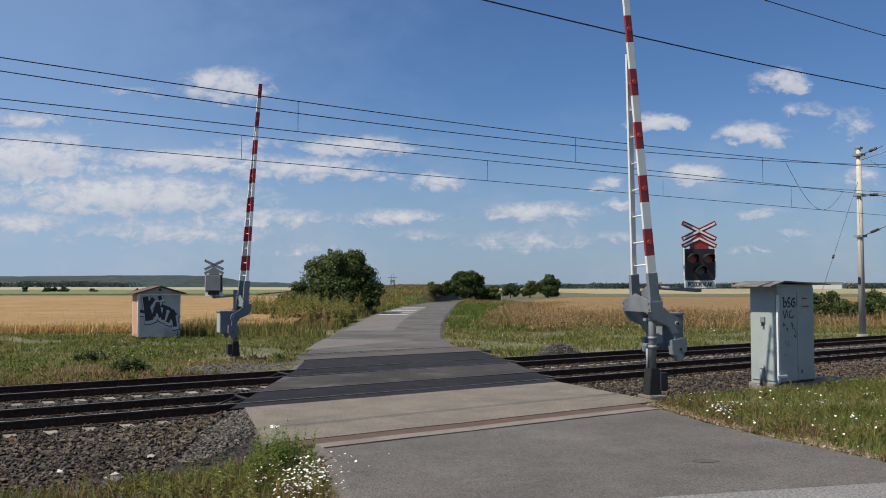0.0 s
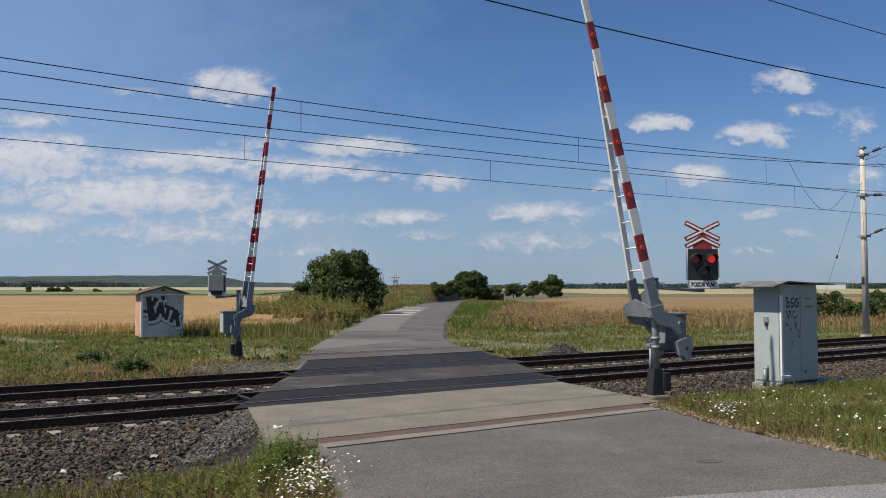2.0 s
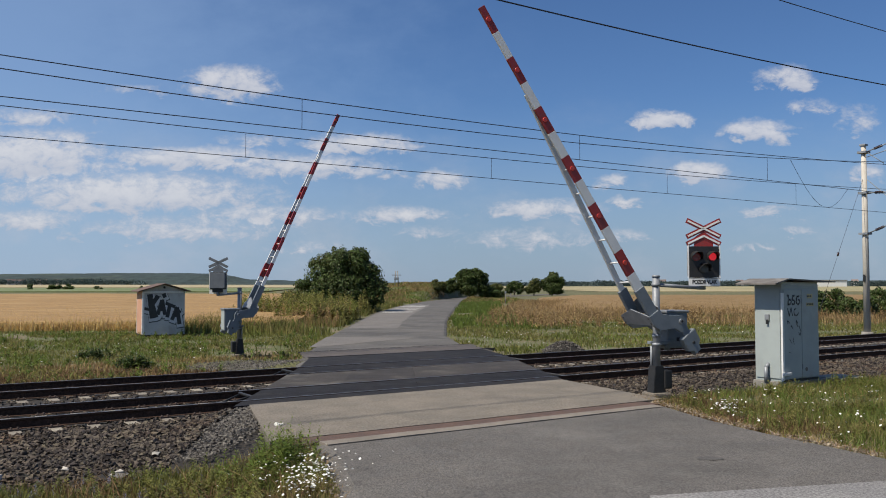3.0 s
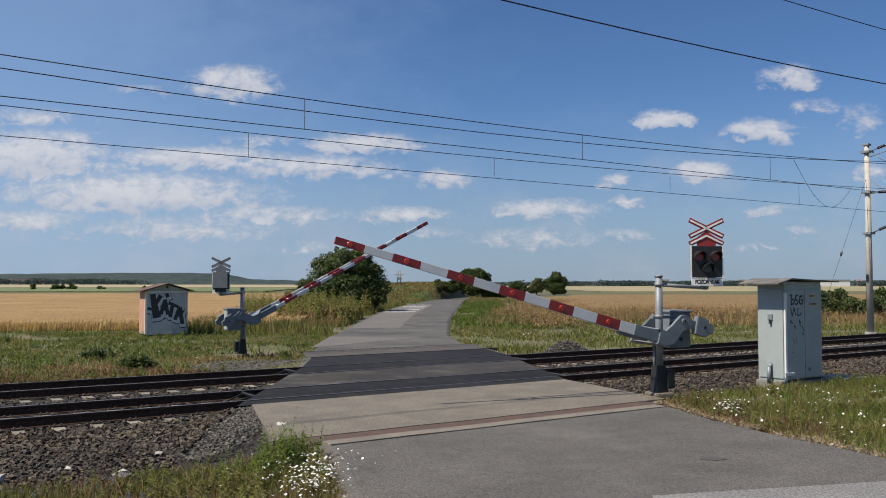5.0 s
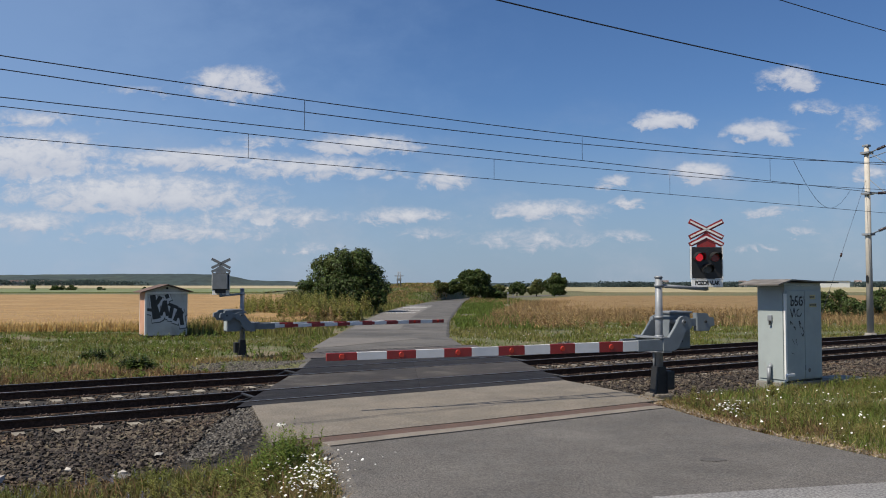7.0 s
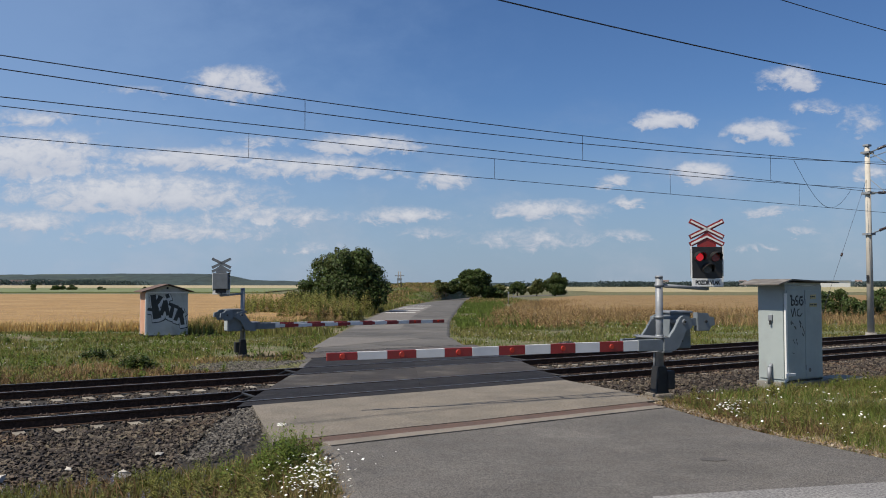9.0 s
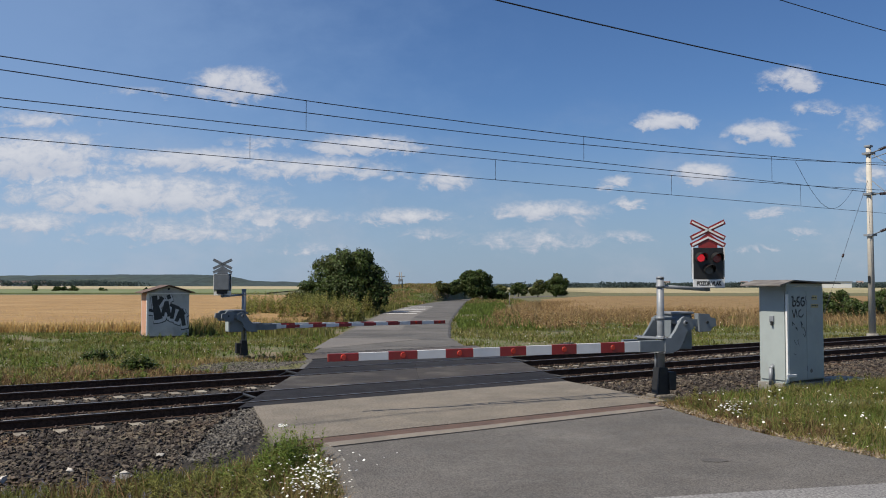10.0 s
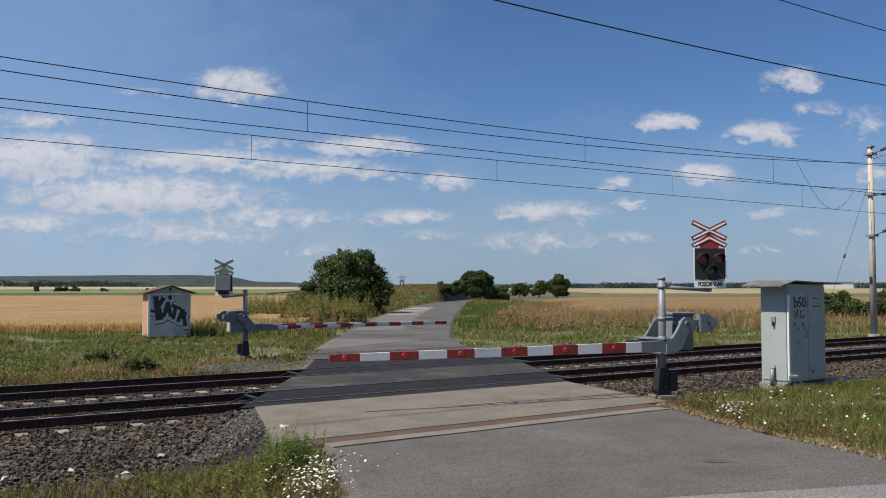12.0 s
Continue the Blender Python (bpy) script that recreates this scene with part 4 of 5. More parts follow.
field("stubble_field", (((60, 320), (700, 330)), ((50, 1300), (1600, 1300))), lambda x, y: -0.25, material("pale field", (0.32, 0.26, 0.15), (0.20, 0.19, 0.09), 0.95, scale=0.006, grain=0.2, grain_scale=0.1, space="World"), "pale stubble field beyond the trees", 12)
pl = []
while len(pl) < 42000:
    s = random.random()
    k = random.random() ** 4
    x = -90 + 81.5 * s ** 0.6
    y0 = 37 + 12.5 * (x + 110) / 101.8
    y = y0 - 0.5 + random.uniform(0, 0.8) + k * 26
    pl.append((x, y, ground_z(x, y) - 0.02))
blades("wheat_ears", M_stalk, "standing ears of ripe wheat", "wheat", pl, 0.5, 0.8, 0.04, 0.3)


def ridge(name, pts, depth, mat, label):
    """A wooded ridge: a crest line of (x, y, z), rounded towards the viewer."""
    vs, fs = [], []
    rows = 7
    fine = []
    for (x0, y0, z0), (x1, y1, z1) in zip(pts, pts[1:]):
        for i in range(24):
            k = i / 24
            fine.append((x0 + (x1 - x0) * k, y0 + (y1 - y0) * k, z0 + (z1 - z0) * k))
    for x, y, z in fine:
        for j in range(rows):
            k = j / (rows - 1)
            vs.append((x, y - depth * (1 - k), (z + 2.2 * noise.noise((x * 0.02, 3, 0)) + 1.2 * noise.noise((x * 0.11, 7, 0))) * math.sin(k * 1.57) ** 0.8 - 2))
    fs = [(i * rows + j, (i + 1) * rows + j, (i + 1) * rows + j + 1, i * rows + j + 1) for i in range(len(fine) - 1) for j in range(rows - 1)]
    return tagged(part(name, (vs, [], fs), mat), label, "hill", "", "structure")


ridge("backdrop_hills", [(-2400, 2300, 34), (-1350, 2450, 34), (-1000, 2500, 38), (-760, 2500, 39), (-640, 2500, 36), (-560, 2550, 20), (-300, 2600, 13), (0, 2700, 11), (300, 2700, 13), (700, 2700, 15), (1100, 2650, 16), (1700, 2500, 20), (2400, 2400, 22)],
      420, M_forest, "hazy dark green wooded hills on the horizon")


# ---- trees, bushes, far houses ----
def leaves(blobs, count, size):
    """Small leaf faces strewn in and on the blobs (centre, radii)."""
    vol = np.array([b[1][0] * b[1][1] + b[1][0] * b[1][2] for b in blobs])
    pick = RNG.choice(len(blobs), count, p=vol / vol.sum())
    c = np.array([b[0] for b in blobs])[pick]
    r = np.array([b[1] for b in blobs])[pick]
    d = RNG.normal(0, 1, (count, 3))
    d /= np.linalg.norm(d, axis=1)[:, None]
    lump = np.array([1 + 0.42 * noise.noise((q[0] * 2.1 + k * 3.7, q[1] * 2.1, q[2] * 2.1)) + 0.22 * noise.noise((q[0] * 6 + k, q[1] * 6, q[2] * 6)) for q, k in zip(d, pick)])
    p = c + d * r * (lump * RNG.uniform(0.55, 1.0, count) ** 0.45)[:, None]
    nrm = d + RNG.normal(0, 0.7, (count, 3))
    nrm /= np.linalg.norm(nrm, axis=1)[:, None]
    e1 = np.cross(nrm, RNG.normal(0, 1, (count, 3)))
    e1 /= np.linalg.norm(e1, axis=1)[:, None]
    e2 = np.cross(nrm, e1)
    s = (size * RNG.uniform(0.6, 1.3, count))[:, None]
    v = np.stack([p - e1 * s, p + e2 * s * 0.45, p + e1 * s, p - e2 * s * 0.45 + nrm * s * 0.2], 1).reshape(-1, 3)
    i = (np.arange(count) * 4)[:, None]
    return v, i + np.array([0, 1, 2, 3])


def tree(name, x, y, blobs, count, size, mat, label, category="bush", trunk_h=1.2, r=0.12):
    z = ground_z(x, y)
    ob = thing(name, label, category, pose(x, y, z - 0.05))
    bm = rod((0, 0, -0.1), (0.05, 0, trunk_h), r, r * 0.7, 8)
    for c, rad in blobs[:7]:
        bm = rod((0.03, 0, trunk_h * 0.55), (c[0], c[1], c[2] + rad[2] * 0.2), r * 0.55, r * 0.15, 6, bm)
    part("trunk", bm, M_bark, ob)
    # sprays of twigs break up the outline of each bough
    sprays = []
    for c, rad in blobs:
        for _ in range(7):
            d = Vector((random.gauss(0, 1), random.gauss(0, 1), random.gauss(0.25, 1))).normalized()
            k, q = random.uniform(0.7, 1.05), random.uniform(0.22, 0.45)
            sprays.append((tuple(c[i] + d[i] * rad[i] * k for i in range(3)), tuple(rad[i] * q * random.uniform(0.7, 1.3) for i in range(3))))
    v, fs = leaves([(c, tuple(r_ * 0.88 for r_ in rad)) for c, rad in blobs] + sprays, int(count * 1.25), size * 0.9)
    cr = scatter_mesh("crown", mat, "", "", v, fs, parent=ob)
    return ob


def clump(n, wx, wy, h, r0, r1, low=0.25):
    out = []
    for i in range(n):
        a = random.uniform(0, 6.28)
        k = random.random() ** 0.6
        x, y = math.cos(a) * wx * k, math.sin(a) * wy * k
        top = h * math.sqrt(max(0.05, 1 - 0.85 * k * k))
        r = random.uniform(r0, r1)
        out.append(((x, y, random.uniform(low * top, top - r * 0.7)), (r, r, r * 0.85)))
    return out


tree("bush", -9.3, 83, [((0.2, 0, 4.3), (2.5, 2.4, 2.0)), ((1.9, -0.3, 3.4), (2.0, 2.0, 2.0)), ((-1.8, 0, 3.2), (2.0, 2, 1.8)), ((0, -0.8, 2.2), (3.4, 2.5, 2.0)), ((2.6, -0.5, 1.7), (1.5, 1.8, 1.6)),
      ((-3.2, 0, 1.9), (1.7, 1.8, 1.4)), ((1.0, 0, 5.1), (1.1, 1.2, 1.1)), ((-0.6, 0, 5.2), (1.0, 1.1, 1.0)), ((3.0, 0, 2.9), (0.8, 0.8, 1.1)), ((-1.2, -0.5, 4.4), (1.1, 1, 1.0))], 42000, 0.135, M_leaf,
     "large dark green rounded bush beside the road", "bush", 1.6, 0.2)
tree("bush", -13.0, 80, clump(16, 2.6, 2.0, 2.3, 0.4, 0.8), 9000, 0.12, M_leaf_lit, "lower yellow-green scrub in front of the big bush", "bush", 0.6, 0.08)
tree("tree", 5.6, 152, [((0.3, 0, 3.7), (2.2, 1.8, 1.5)), ((-0.9, 0, 3.9), (1.5, 1.5, 1.2)), ((1.2, 0, 3.2), (1.5, 1.5, 1.7)), ((-2.3, 0, 2.9), (1.6, 1.5, 1.2)), ((0.2, -0.5, 2.0), (2.6, 1.8, 1.6)), ((2.3, 0, 1.9), (1.4, 1.5, 1.5)),
      ((-3.4, 0.3, 2.2), (1.3, 1.4, 1.1)), ((0.8, 0, 4.9), (0.8, 0.9, 0.7)), ((-0.4, 0, 4.8), (0.9, 0.9, 0.6)), ((1.9, 0, 4.3), (0.6, 0.7, 0.7)), ((-1.9, 0, 4.0), (0.7, 0.8, 0.6))], 26000, 0.17, M_leaf, "dark green spreading tree by the bend of the road", "tree", 1.8, 0.2)
tree("bush", 9.2, 153, [((0, 0, 1.3), (1.6, 1.5, 1.2)), ((1.5, 0, 0.9), (1.3, 1.3, 0.9)), ((-1.0, 0, 1.8), (1.0, 1.1, 1.0))], 7000, 0.17, M_leaf, "low dark green bush at the tree's foot", "bush", 0.8, 0.1)
tree("bush", -0.2, 150, clump(9, 1.8, 1.4, 2.4, 0.4, 0.8, 0.4), 4500, 0.17, M_leaf_lit, "yellow-green scrub on the bank beside the tree", "bush", 0.8, 0.1)
tree("tree", 18.3, 205, [((0, 0, 2.4), (1.5, 1.4, 1.2)), ((-1.2, 0, 1.5), (1.2, 1.2, 0.9)), ((1.3, 0, 1.5), (1.2, 1.2, 1.0))], 5000, 0.2, M_leaf, "small dark far tree along the road", "tree", 1.2, 0.15)
tree("bush", 14.2, 203, [((0, 0, 1.3), (1.4, 1.4, 0.8)), ((-1.6, 0, 1.0), (1.2, 1.2, 0.7))], 3000, 0.2, M_leaf_lit, "low green scrub along the far road", "bush", 0.6, 0.1)
tree("tree", 23.0, 205, [((0, 0, 3.0), (1.3, 1.3, 1.3)), ((-0.5, 0, 1.6), (1.5, 1.4, 1.2)), ((0.9, 0, 2.0), (1.1, 1.2, 1.2))], 5000, 0.2, M_leaf_lit, "paler far tree beside a dark one", "tree", 1.2, 0.15)
tree("tree", 27.4, 205, [((0.2, 0, 4.2), (1.6, 1.5, 1.3)), ((-1.4, 0, 3.0), (1.5, 1.4, 1.4)), ((1.5, 0, 3.0), (1.5, 1.4, 1.6)), ((0, -0.4, 1.9), (2.6, 1.8, 1.5)), ((0.0, 0, 5.2), (0.7, 0.8, 0.6)), ((1.0, 0, 4.9), (0.6, 0.7, 0.6))], 14000, 0.19, M_leaf, "dark far tree standing at the field's edge", "tree", 1.5, 0.18)
tree("bush", 32.0, 68, clump(14, 3.2, 2.2, 2.5, 0.6, 1.1, 0.1), 11000, 0.13, M_leaf, "green bush behind the overhead line mast", "bush", 0.6, 0.08)
tree("bush", 38.5, 72, clump(14, 3.6, 2.2, 2.4, 0.6, 1.1, 0.1), 11000, 0.13, M_leaf, "green bush beside the railway", "bush", 0.6, 0.08)
tree("bush", 45.0, 78, clump(12, 3.6, 2.2, 2.6, 0.7, 1.2, 0.1), 8000, 0.14, M_leaf, "green bush along the far side of the railway", "bush", 0.6, 0.08)
for x, y, h in ((-201, 420, 3.4), (-191, 424, 4.6), (-185, 426, 3.6), (-172, 430, 2.2), (-150, 430, 2.0), (-138, 440, 2.4)):
    tree("tree", x, y, clump(7, h * 0.7, 2, h, h * 0.2, h * 0.34, 0.1), 1500, 0.45, M_leaf, "lone dark shrub on a field track far off", "tree", 0.8, 0.2)
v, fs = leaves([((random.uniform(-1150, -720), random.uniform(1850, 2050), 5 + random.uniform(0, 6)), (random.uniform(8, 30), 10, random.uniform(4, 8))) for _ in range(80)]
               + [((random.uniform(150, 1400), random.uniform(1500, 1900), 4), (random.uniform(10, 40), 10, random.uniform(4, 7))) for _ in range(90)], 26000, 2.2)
scatter_mesh("far_woods", M_haze_tint, "hazy belts of trees round the far villages", "woods", v, fs)


def house(x, y, wd, hw, hr, turn, label):
    ob = thing("house", label, "house", pose(x, y, 5.0, 0, 0, turn), "far village")
    part("wall", box(-wd / 2, wd / 2, -4, 4, -7, hw), M_far_wall, ob)
    part("roof", prism([(-wd / 2 - 0.4, -4.5, hw), (-wd / 2 - 0.4, 4.5, hw), (-wd / 2 - 0.4, 0, hw + hr)], (wd + 0.8, 0, 0)), M_far_roof, ob)
    for i in range(3):
        part("window", box(-wd / 2 + wd * (i + 0.7) / 4, -wd / 2 + wd * (i + 1.3) / 4, -4.06, -3.98, 1.2, 2.6), M_board, ob)
    return ob


for i in range(26):
    x = random.uniform(-1060, -780) if i < 18 else random.uniform(450, 1000)
    y = 1950 + random.uniform(-60, 100) if i < 18 else 1900 + random.uniform(-100, 100)
    house(x, y, random.uniform(9, 18), random.uniform(4, 7), random.uniform(3, 4.5), random.uniform(-40, 40), "small far house with a tiled roof among trees")
hall = thing("warehouse", "long white warehouse on the horizon", "warehouse", pose(560, 1250, 0.5))
part("wall", box(-35, 35, -15, 15, -2, 8), M_white, hall)
part("roof", box(-36, 36, -16, 16, 8, 9), M_galv, hall)


# ---- overhead line ----
def wire(name, pts, r, label, parent=None):
    cu = bpy.data.curves.new(name, "CURVE")
    cu.dimensions, cu.bevel_depth, cu.bevel_resolution = "3D", r, 1
    sp = cu.splines.new("POLY")
    sp.points.add(len(pts) - 1)
    for q, p in zip(sp.points, pts):
        q.co = (*p, 1)
    cu.materials.append(M_wire)
    ob = new(name, cu)
    ob.parent = parent
    return tagged(ob, label, "" if parent else "wire")


def span_z(u, low_u, low_z, sag):
    """Height of a wire that hangs in 48 m spans, lowest at low_u."""
    k = (u - low_u + 28) % 56 - 28
    return low_z + sag * (k / 28) ** 2


def line_pts(v, zf, u0=-130, u1=300, du=2.0):
    return [at_track(u, v, zf(u)) for u in np.arange(u0, u1 + du, du)]


mess_near = lambda u: span_z(u, 11.0, 6.085, 0.9)
mess_far = lambda u: span_z(u, 11.5, 6.0, 0.52)
feed = lambda u: span_z(u, 12.5, 6.98, 1.08)
w_near = wire("contact_wire", line_pts(0.75, lambda u: 5.46), 0.009, "taut dark contact wire over the near track")
w_far = wire("contact_wire", line_pts(4.75, lambda u: 5.40), 0.009, "taut dark contact wire over the far track")
wire("messenger_wire", line_pts(0.75, mess_near), 0.010, "sagging dark messenger wire over the near track")
wire("messenger_wire", line_pts(4.75, mess_far), 0.010, "sagging dark messenger wire over the far track")
wire("feeder_wire", line_pts(5.9, feed), 0.013, "dark feeder wire hung from the masts")
wire("feeder_wire", line_pts(-2.5, lambda u: span_z(u, 13.0, 7.79, 1.02)), 0.015, "dark power line near the crossing")
wire("feeder_wire", line_pts(-2.5, lambda u: span_z(u, 20.0, 9.5, 1.0)), 0.012, "thin upper power line near the crossing")
for u in (-1.0, 7.33, 15.17, 23.05):
    wire("dropper", [at_track(u, 0.75, 5.46), at_track(u, 0.75, mess_near(u))], 0.006, "thin dropper between contact and messenger wire", w_near)
for u in (-1.5, 7.6, 15.3, 23.0, 30.5):
    wire("dropper", [at_track(u, 4.75, 5.40), at_track(u, 4.75, mess_far(u))], 0.006, "thin dropper between contact and messenger wire", w_far)


def mast(u, v, label):
    p = at_track(u, v, -0.25)
    ob = thing("overhead_mast", label, "mast", Matrix.Translation(p) @ Matrix.Rotation(math.atan2(-VY, -VX), 4, "Z"), "overhead line masts")
    part("pole", rod((0, 0, 0), (0, 0, 9.3), 0.165, 0.115, 20), M_mast, ob, "round concrete pole")
    part("base", rod((0, 0, -0.2), (0, 0, 0.16), 0.30, 0.26, 16), M_concrete, ob)
    part("cap", box(-0.15, 0.15, -0.15, 0.15, 9.26, 9.36, 0.02), M_galv, ob)
    for z, out, rise in ((4.95, 2.2, 0.75), (6.95, 2.3, -0.1), (8.95, 1.2, 0.3)):
        part("bracket", rod((0.1, 0, z), (out, 0, z + rise), 0.03, seg=8, bm=box(-0.22, 0.22, -0.22, 0.22, z - 0.05, z + 0.05)), M_galv, ob)
        bm = None
        for i in range(6):
            x = 0.55 + i * 0.07
            k = (x - 0.1) / (out - 0.1)
            bm = rod((x, 0, z + rise * k), (x + 0.03, 0, z + rise * (k + 0.03 / out)), 0.075, 0.06, 10, bm)
        part("insulator", bm, M_insul, ob, "brown ribbed insulator")
    part("stay", rod((0.15, 0, 8.7), (1.5, 0, 9.0), 0.02, seg=6, bm=rod((0.15, 0, 8.95), (1.0, 0, 8.3), 0.02, seg=6)), M_galv, ob)
    part("stay", rod((0.15, 0, 7.6), (2.3, 0, 5.6), 0.02, seg=6), M_galv, ob)
    part("number_plate", box(-0.06, 0.06, -0.20, -0.185, 2.6, 2.95), M_board, ob, "small dark plate")
    return ob


mast(40.2, 7.5, "round pale concrete mast carrying the overhead wires")
mast(96.4, 7.5, "farther pale concrete overhead line mast")
mast(-15.6, 7.5, "pale concrete overhead line mast beyond the hut's side")
p0, p1 = at_track(24.3, 0.78, 6.2), at_track(34.2, 4.75, 6.3)
sag = [p0.lerp(p1, k / 14) - Vector((0, 0, 1.15 * math.sin(math.pi * k / 14))) for k in range(15)]
wire("jumper_cable", sag, 0.007, "slack jumper cable hanging between the wires and the mast")


guy = wire("guy_wire", [at_track(40.1, 7.5, 7.4), at_track(35.45, 7.5, -0.35)], 0.008, "thin guy wire slanting down from the mast")
p0 = at_track(37.85, 7.5, 3.65)
part("strain_insulator", rod(p0 - Vector((0.03, 0.02, 0.07)), p0 + Vector((0.03, 0.02, 0.07)), 0.05, seg=8), M_insul, guy, "small dark insulator")


def far_pole(x, y, h, label):
    ob = thing("power_pole", label, "pole", pose(x, y, ground_z(x, y) - 0.1))
    part("pole", rod((-0.35, 0, 0), (-0.15, 0, h), 0.10, 0.07, 8), M_concrete, ob)
    part("pole", rod((0.35, 0, 0), (0.15, 0, h), 0.10, 0.07, 8), M_concrete, ob)
    part("crossarm", box(-0.8, 0.8, -0.06, 0.06, h * 0.72, h * 0.72 + 0.14), M_galv, ob)
    part("transformer", box(-0.4, 0.4, -0.35, 0.35, h * 0.45, h * 0.6, 0.03), M_grey, ob)
    return ob


far_pole(-7.4, 150, 2.9, "small far double power pole behind the bank")
for x, y, h in ((9.3, 118, 1.7), (13.6, 160, 1.0)):
    ob = thing("marker_post", "small pale marker post in the grass", "post", pose(x, y, ground_z(x, y) - 0.05))
    part("post", rod((0, 0, 0), (0, 0, h), 0.06, seg=8), M_concrete, ob)
    part("plate", box(-0.12, 0.12, -0.09, -0.07, h - 0.2, h + 0.1, 0.01), M_galv, ob)


# ---- buildings of the railway ----
def cabinet():
    c = Vector((7.71, 19.07, -0.03))
    ob = thing("relay_cabinet", "tall pale grey-green signalling cabinet with sheet roof and black scrawls", "cabinet", Matrix.Translation(c) @ Matrix.Rotation(math.atan2(UY, UX), 4, "Z"))
    part("body", box(0, 1.39, 0, 0.71, 0.05, 2.23, 0.012), M_cabinet, ob)
    part("plinth", box(-0.03, 1.62, -0.06, 0.76, -0.12, 0.05, 0.015), M_concrete, ob, "concrete plinth")
    part("door", box(0.04, 0.70, -0.022, -0.002, 0.12, 2.12, 0.006), M_cabinet, ob)
    part("door", box(0.715, 1.35, -0.022, -0.002, 0.12, 2.12, 0.006), M_cabinet, ob)
    part("door", box(-0.022, -0.002, 0.04, 0.67, 0.12, 2.12, 0.006), M_cabinet, ob)
    part("edge_strip", box(-0.03, 0.03, -0.035, 0.01, 0.08, 2.05, 0.004), M_white, ob)
    part("roof", prism([(-0.44, -0.16, 2.235), (0.06, -0.16, 2.345), (1.86, -0.16, 2.285), (1.86, -0.16, 2.31), (0.06, -0.16, 2.375), (-0.44, -0.16, 2.262)], (0, 1.05, 0)), M_roofsheet, ob, "thin brown-grey folded sheet roof")
    part("roof_frame", box(0.01, 1.38, 0.01, 0.70, 2.231, 2.285, 0.004), M_cabinet, ob)
    lock = part("lock", box(-0.06, -0.02, 0.30, 0.41, 1.42, 1.56, 0.01), M_galv, ob)
    part("hasp", box(-0.075, -0.055, 0.32, 0.37, 1.34, 1.44, 0.006), M_black, lock)
    part("pipe", rod((-0.10, 0.36, 0.0), (-0.10, 0.36, 0.38), 0.045, seg=10, bm=rod((-0.10, 0.36, 0.36), (0.0, 0.36, 0.44), 0.045, seg=10)), M_galv, ob)
    part("side_box", box(1.40, 1.50, 0.10, 0.40, 0.95, 1.5, 0.01), M_grey, ob)
    part("warning_plate", box(0.92, 1.12, -0.03, -0.023, 1.92, 2.02), material("faded yellow plate", (0.5, 0.42, 0.2), None, 0.6), ob, "faded warning plate")
    part("warning_plate", box(0.88, 1.16, -0.03, -0.023, 1.74, 1.82), material("yellow plate", (0.42, 0.36, 0.18), None, 0.6), ob, "faded warning plate")
    part("handle", box(-0.06, 0.22, -0.09, -0.03, 0.20, 0.26, 0.01), M_white, ob, "white bracket at the foot")
    part("hinge", box(0.695, 0.72, -0.034, -0.02, 1.8, 1.92, 0.004), M_galv, ob)
    part("hinge", box(0.695, 0.72, -0.034, -0.02, 0.3, 0.42, 0.004), M_galv, ob)
    # solid strip whose black colour stands in for shade below the doors
    part("gap_shade_strip", box(0.03, 1.36, -0.02, 0.69, 0.052, 0.10, 0.004), M_black, ob, "black strip put in for the shaded gap above the plinth")
    random.seed(21)

    def stroke(points, r):
        bm = None
        for p, q in zip(points, points[1:]):
            bm = rod((p[0], -0.026, p[1]), (q[0], -0.026, q[1]), r, seg=6, bm=bm)
        for v in bm.verts:
            v.co.y = -0.0235 + (v.co.y + 0.026) * 0.06
        part("scrawl", bm, M_paint_black, ob, "black spray scrawl")

    stroke([(0.16, 1.98), (0.22, 2.0), (0.20, 1.78), (0.30, 1.80), (0.33, 1.88), (0.24, 1.90)], 0.021)
    stroke([(0.46, 1.99), (0.37, 1.97), (0.36, 1.89), (0.45, 1.87), (0.44, 1.79), (0.35, 1.79)], 0.021)
    stroke([(0.63, 1.97), (0.53, 1.96), (0.50, 1.84), (0.56, 1.78), (0.64, 1.82), (0.63, 1.89), (0.57, 1.89)], 0.021)
    stroke([(0.18, 1.70), (0.24, 1.52), (0.31, 1.72), (0.36, 1.53)], 0.015)
    stroke([(0.50, 1.70), (0.42, 1.66), (0.42, 1.55), (0.52, 1.53), (0.60, 1.60)], 0.015)
    for x0, z0, ht, wd, r in ((0.16, 1.36, 0.16, 0.10, 0.012), (0.32, 1.34, 0.20, 0.09, 0.012), (0.46, 1.30, 0.22, 0.10, 0.013), (0.60, 1.20, 0.26, 0.07, 0.011), (0.24, 0.98, 0.14, 0.10, 0.007), (0.38, 0.94, 0.16, 0.08, 0.007), (0.22, 0.72, 0.10, 0.09, 0.006), (0.68, 1.92, 0.14, 0.03, 0.007)):
        stroke([(x0 + wd * random.uniform(-0.3, 1.1), z0 + ht * random.uniform(-0.6, 0.6)) for _ in range(random.choice((2, 3, 3, 4)))], r)
    # writing on the two warning plates, as plain bars
    for z0, k in ((1.955, 3), (1.77, 4)):
        for i in range(k):
            part("plate_bar", box(0.90 + i * 0.065, 0.945 + i * 0.065, -0.0335, -0.0305, z0, z0 + 0.03), M_letter, ob)
    part("rust_spot", rod((0.86, -0.0235, 0.30), (0.86, -0.0225, 0.30), 0.05, seg=9), M_roofsheet, ob, "rusty scuffed spot")
    slabm = box(1.75, 2.75, -0.35, 0.45, -0.05, 0.05, 0.01)
    sl = part("cable_cover", slabm, M_concrete)
    sl.matrix_world = ob.matrix_world.copy()
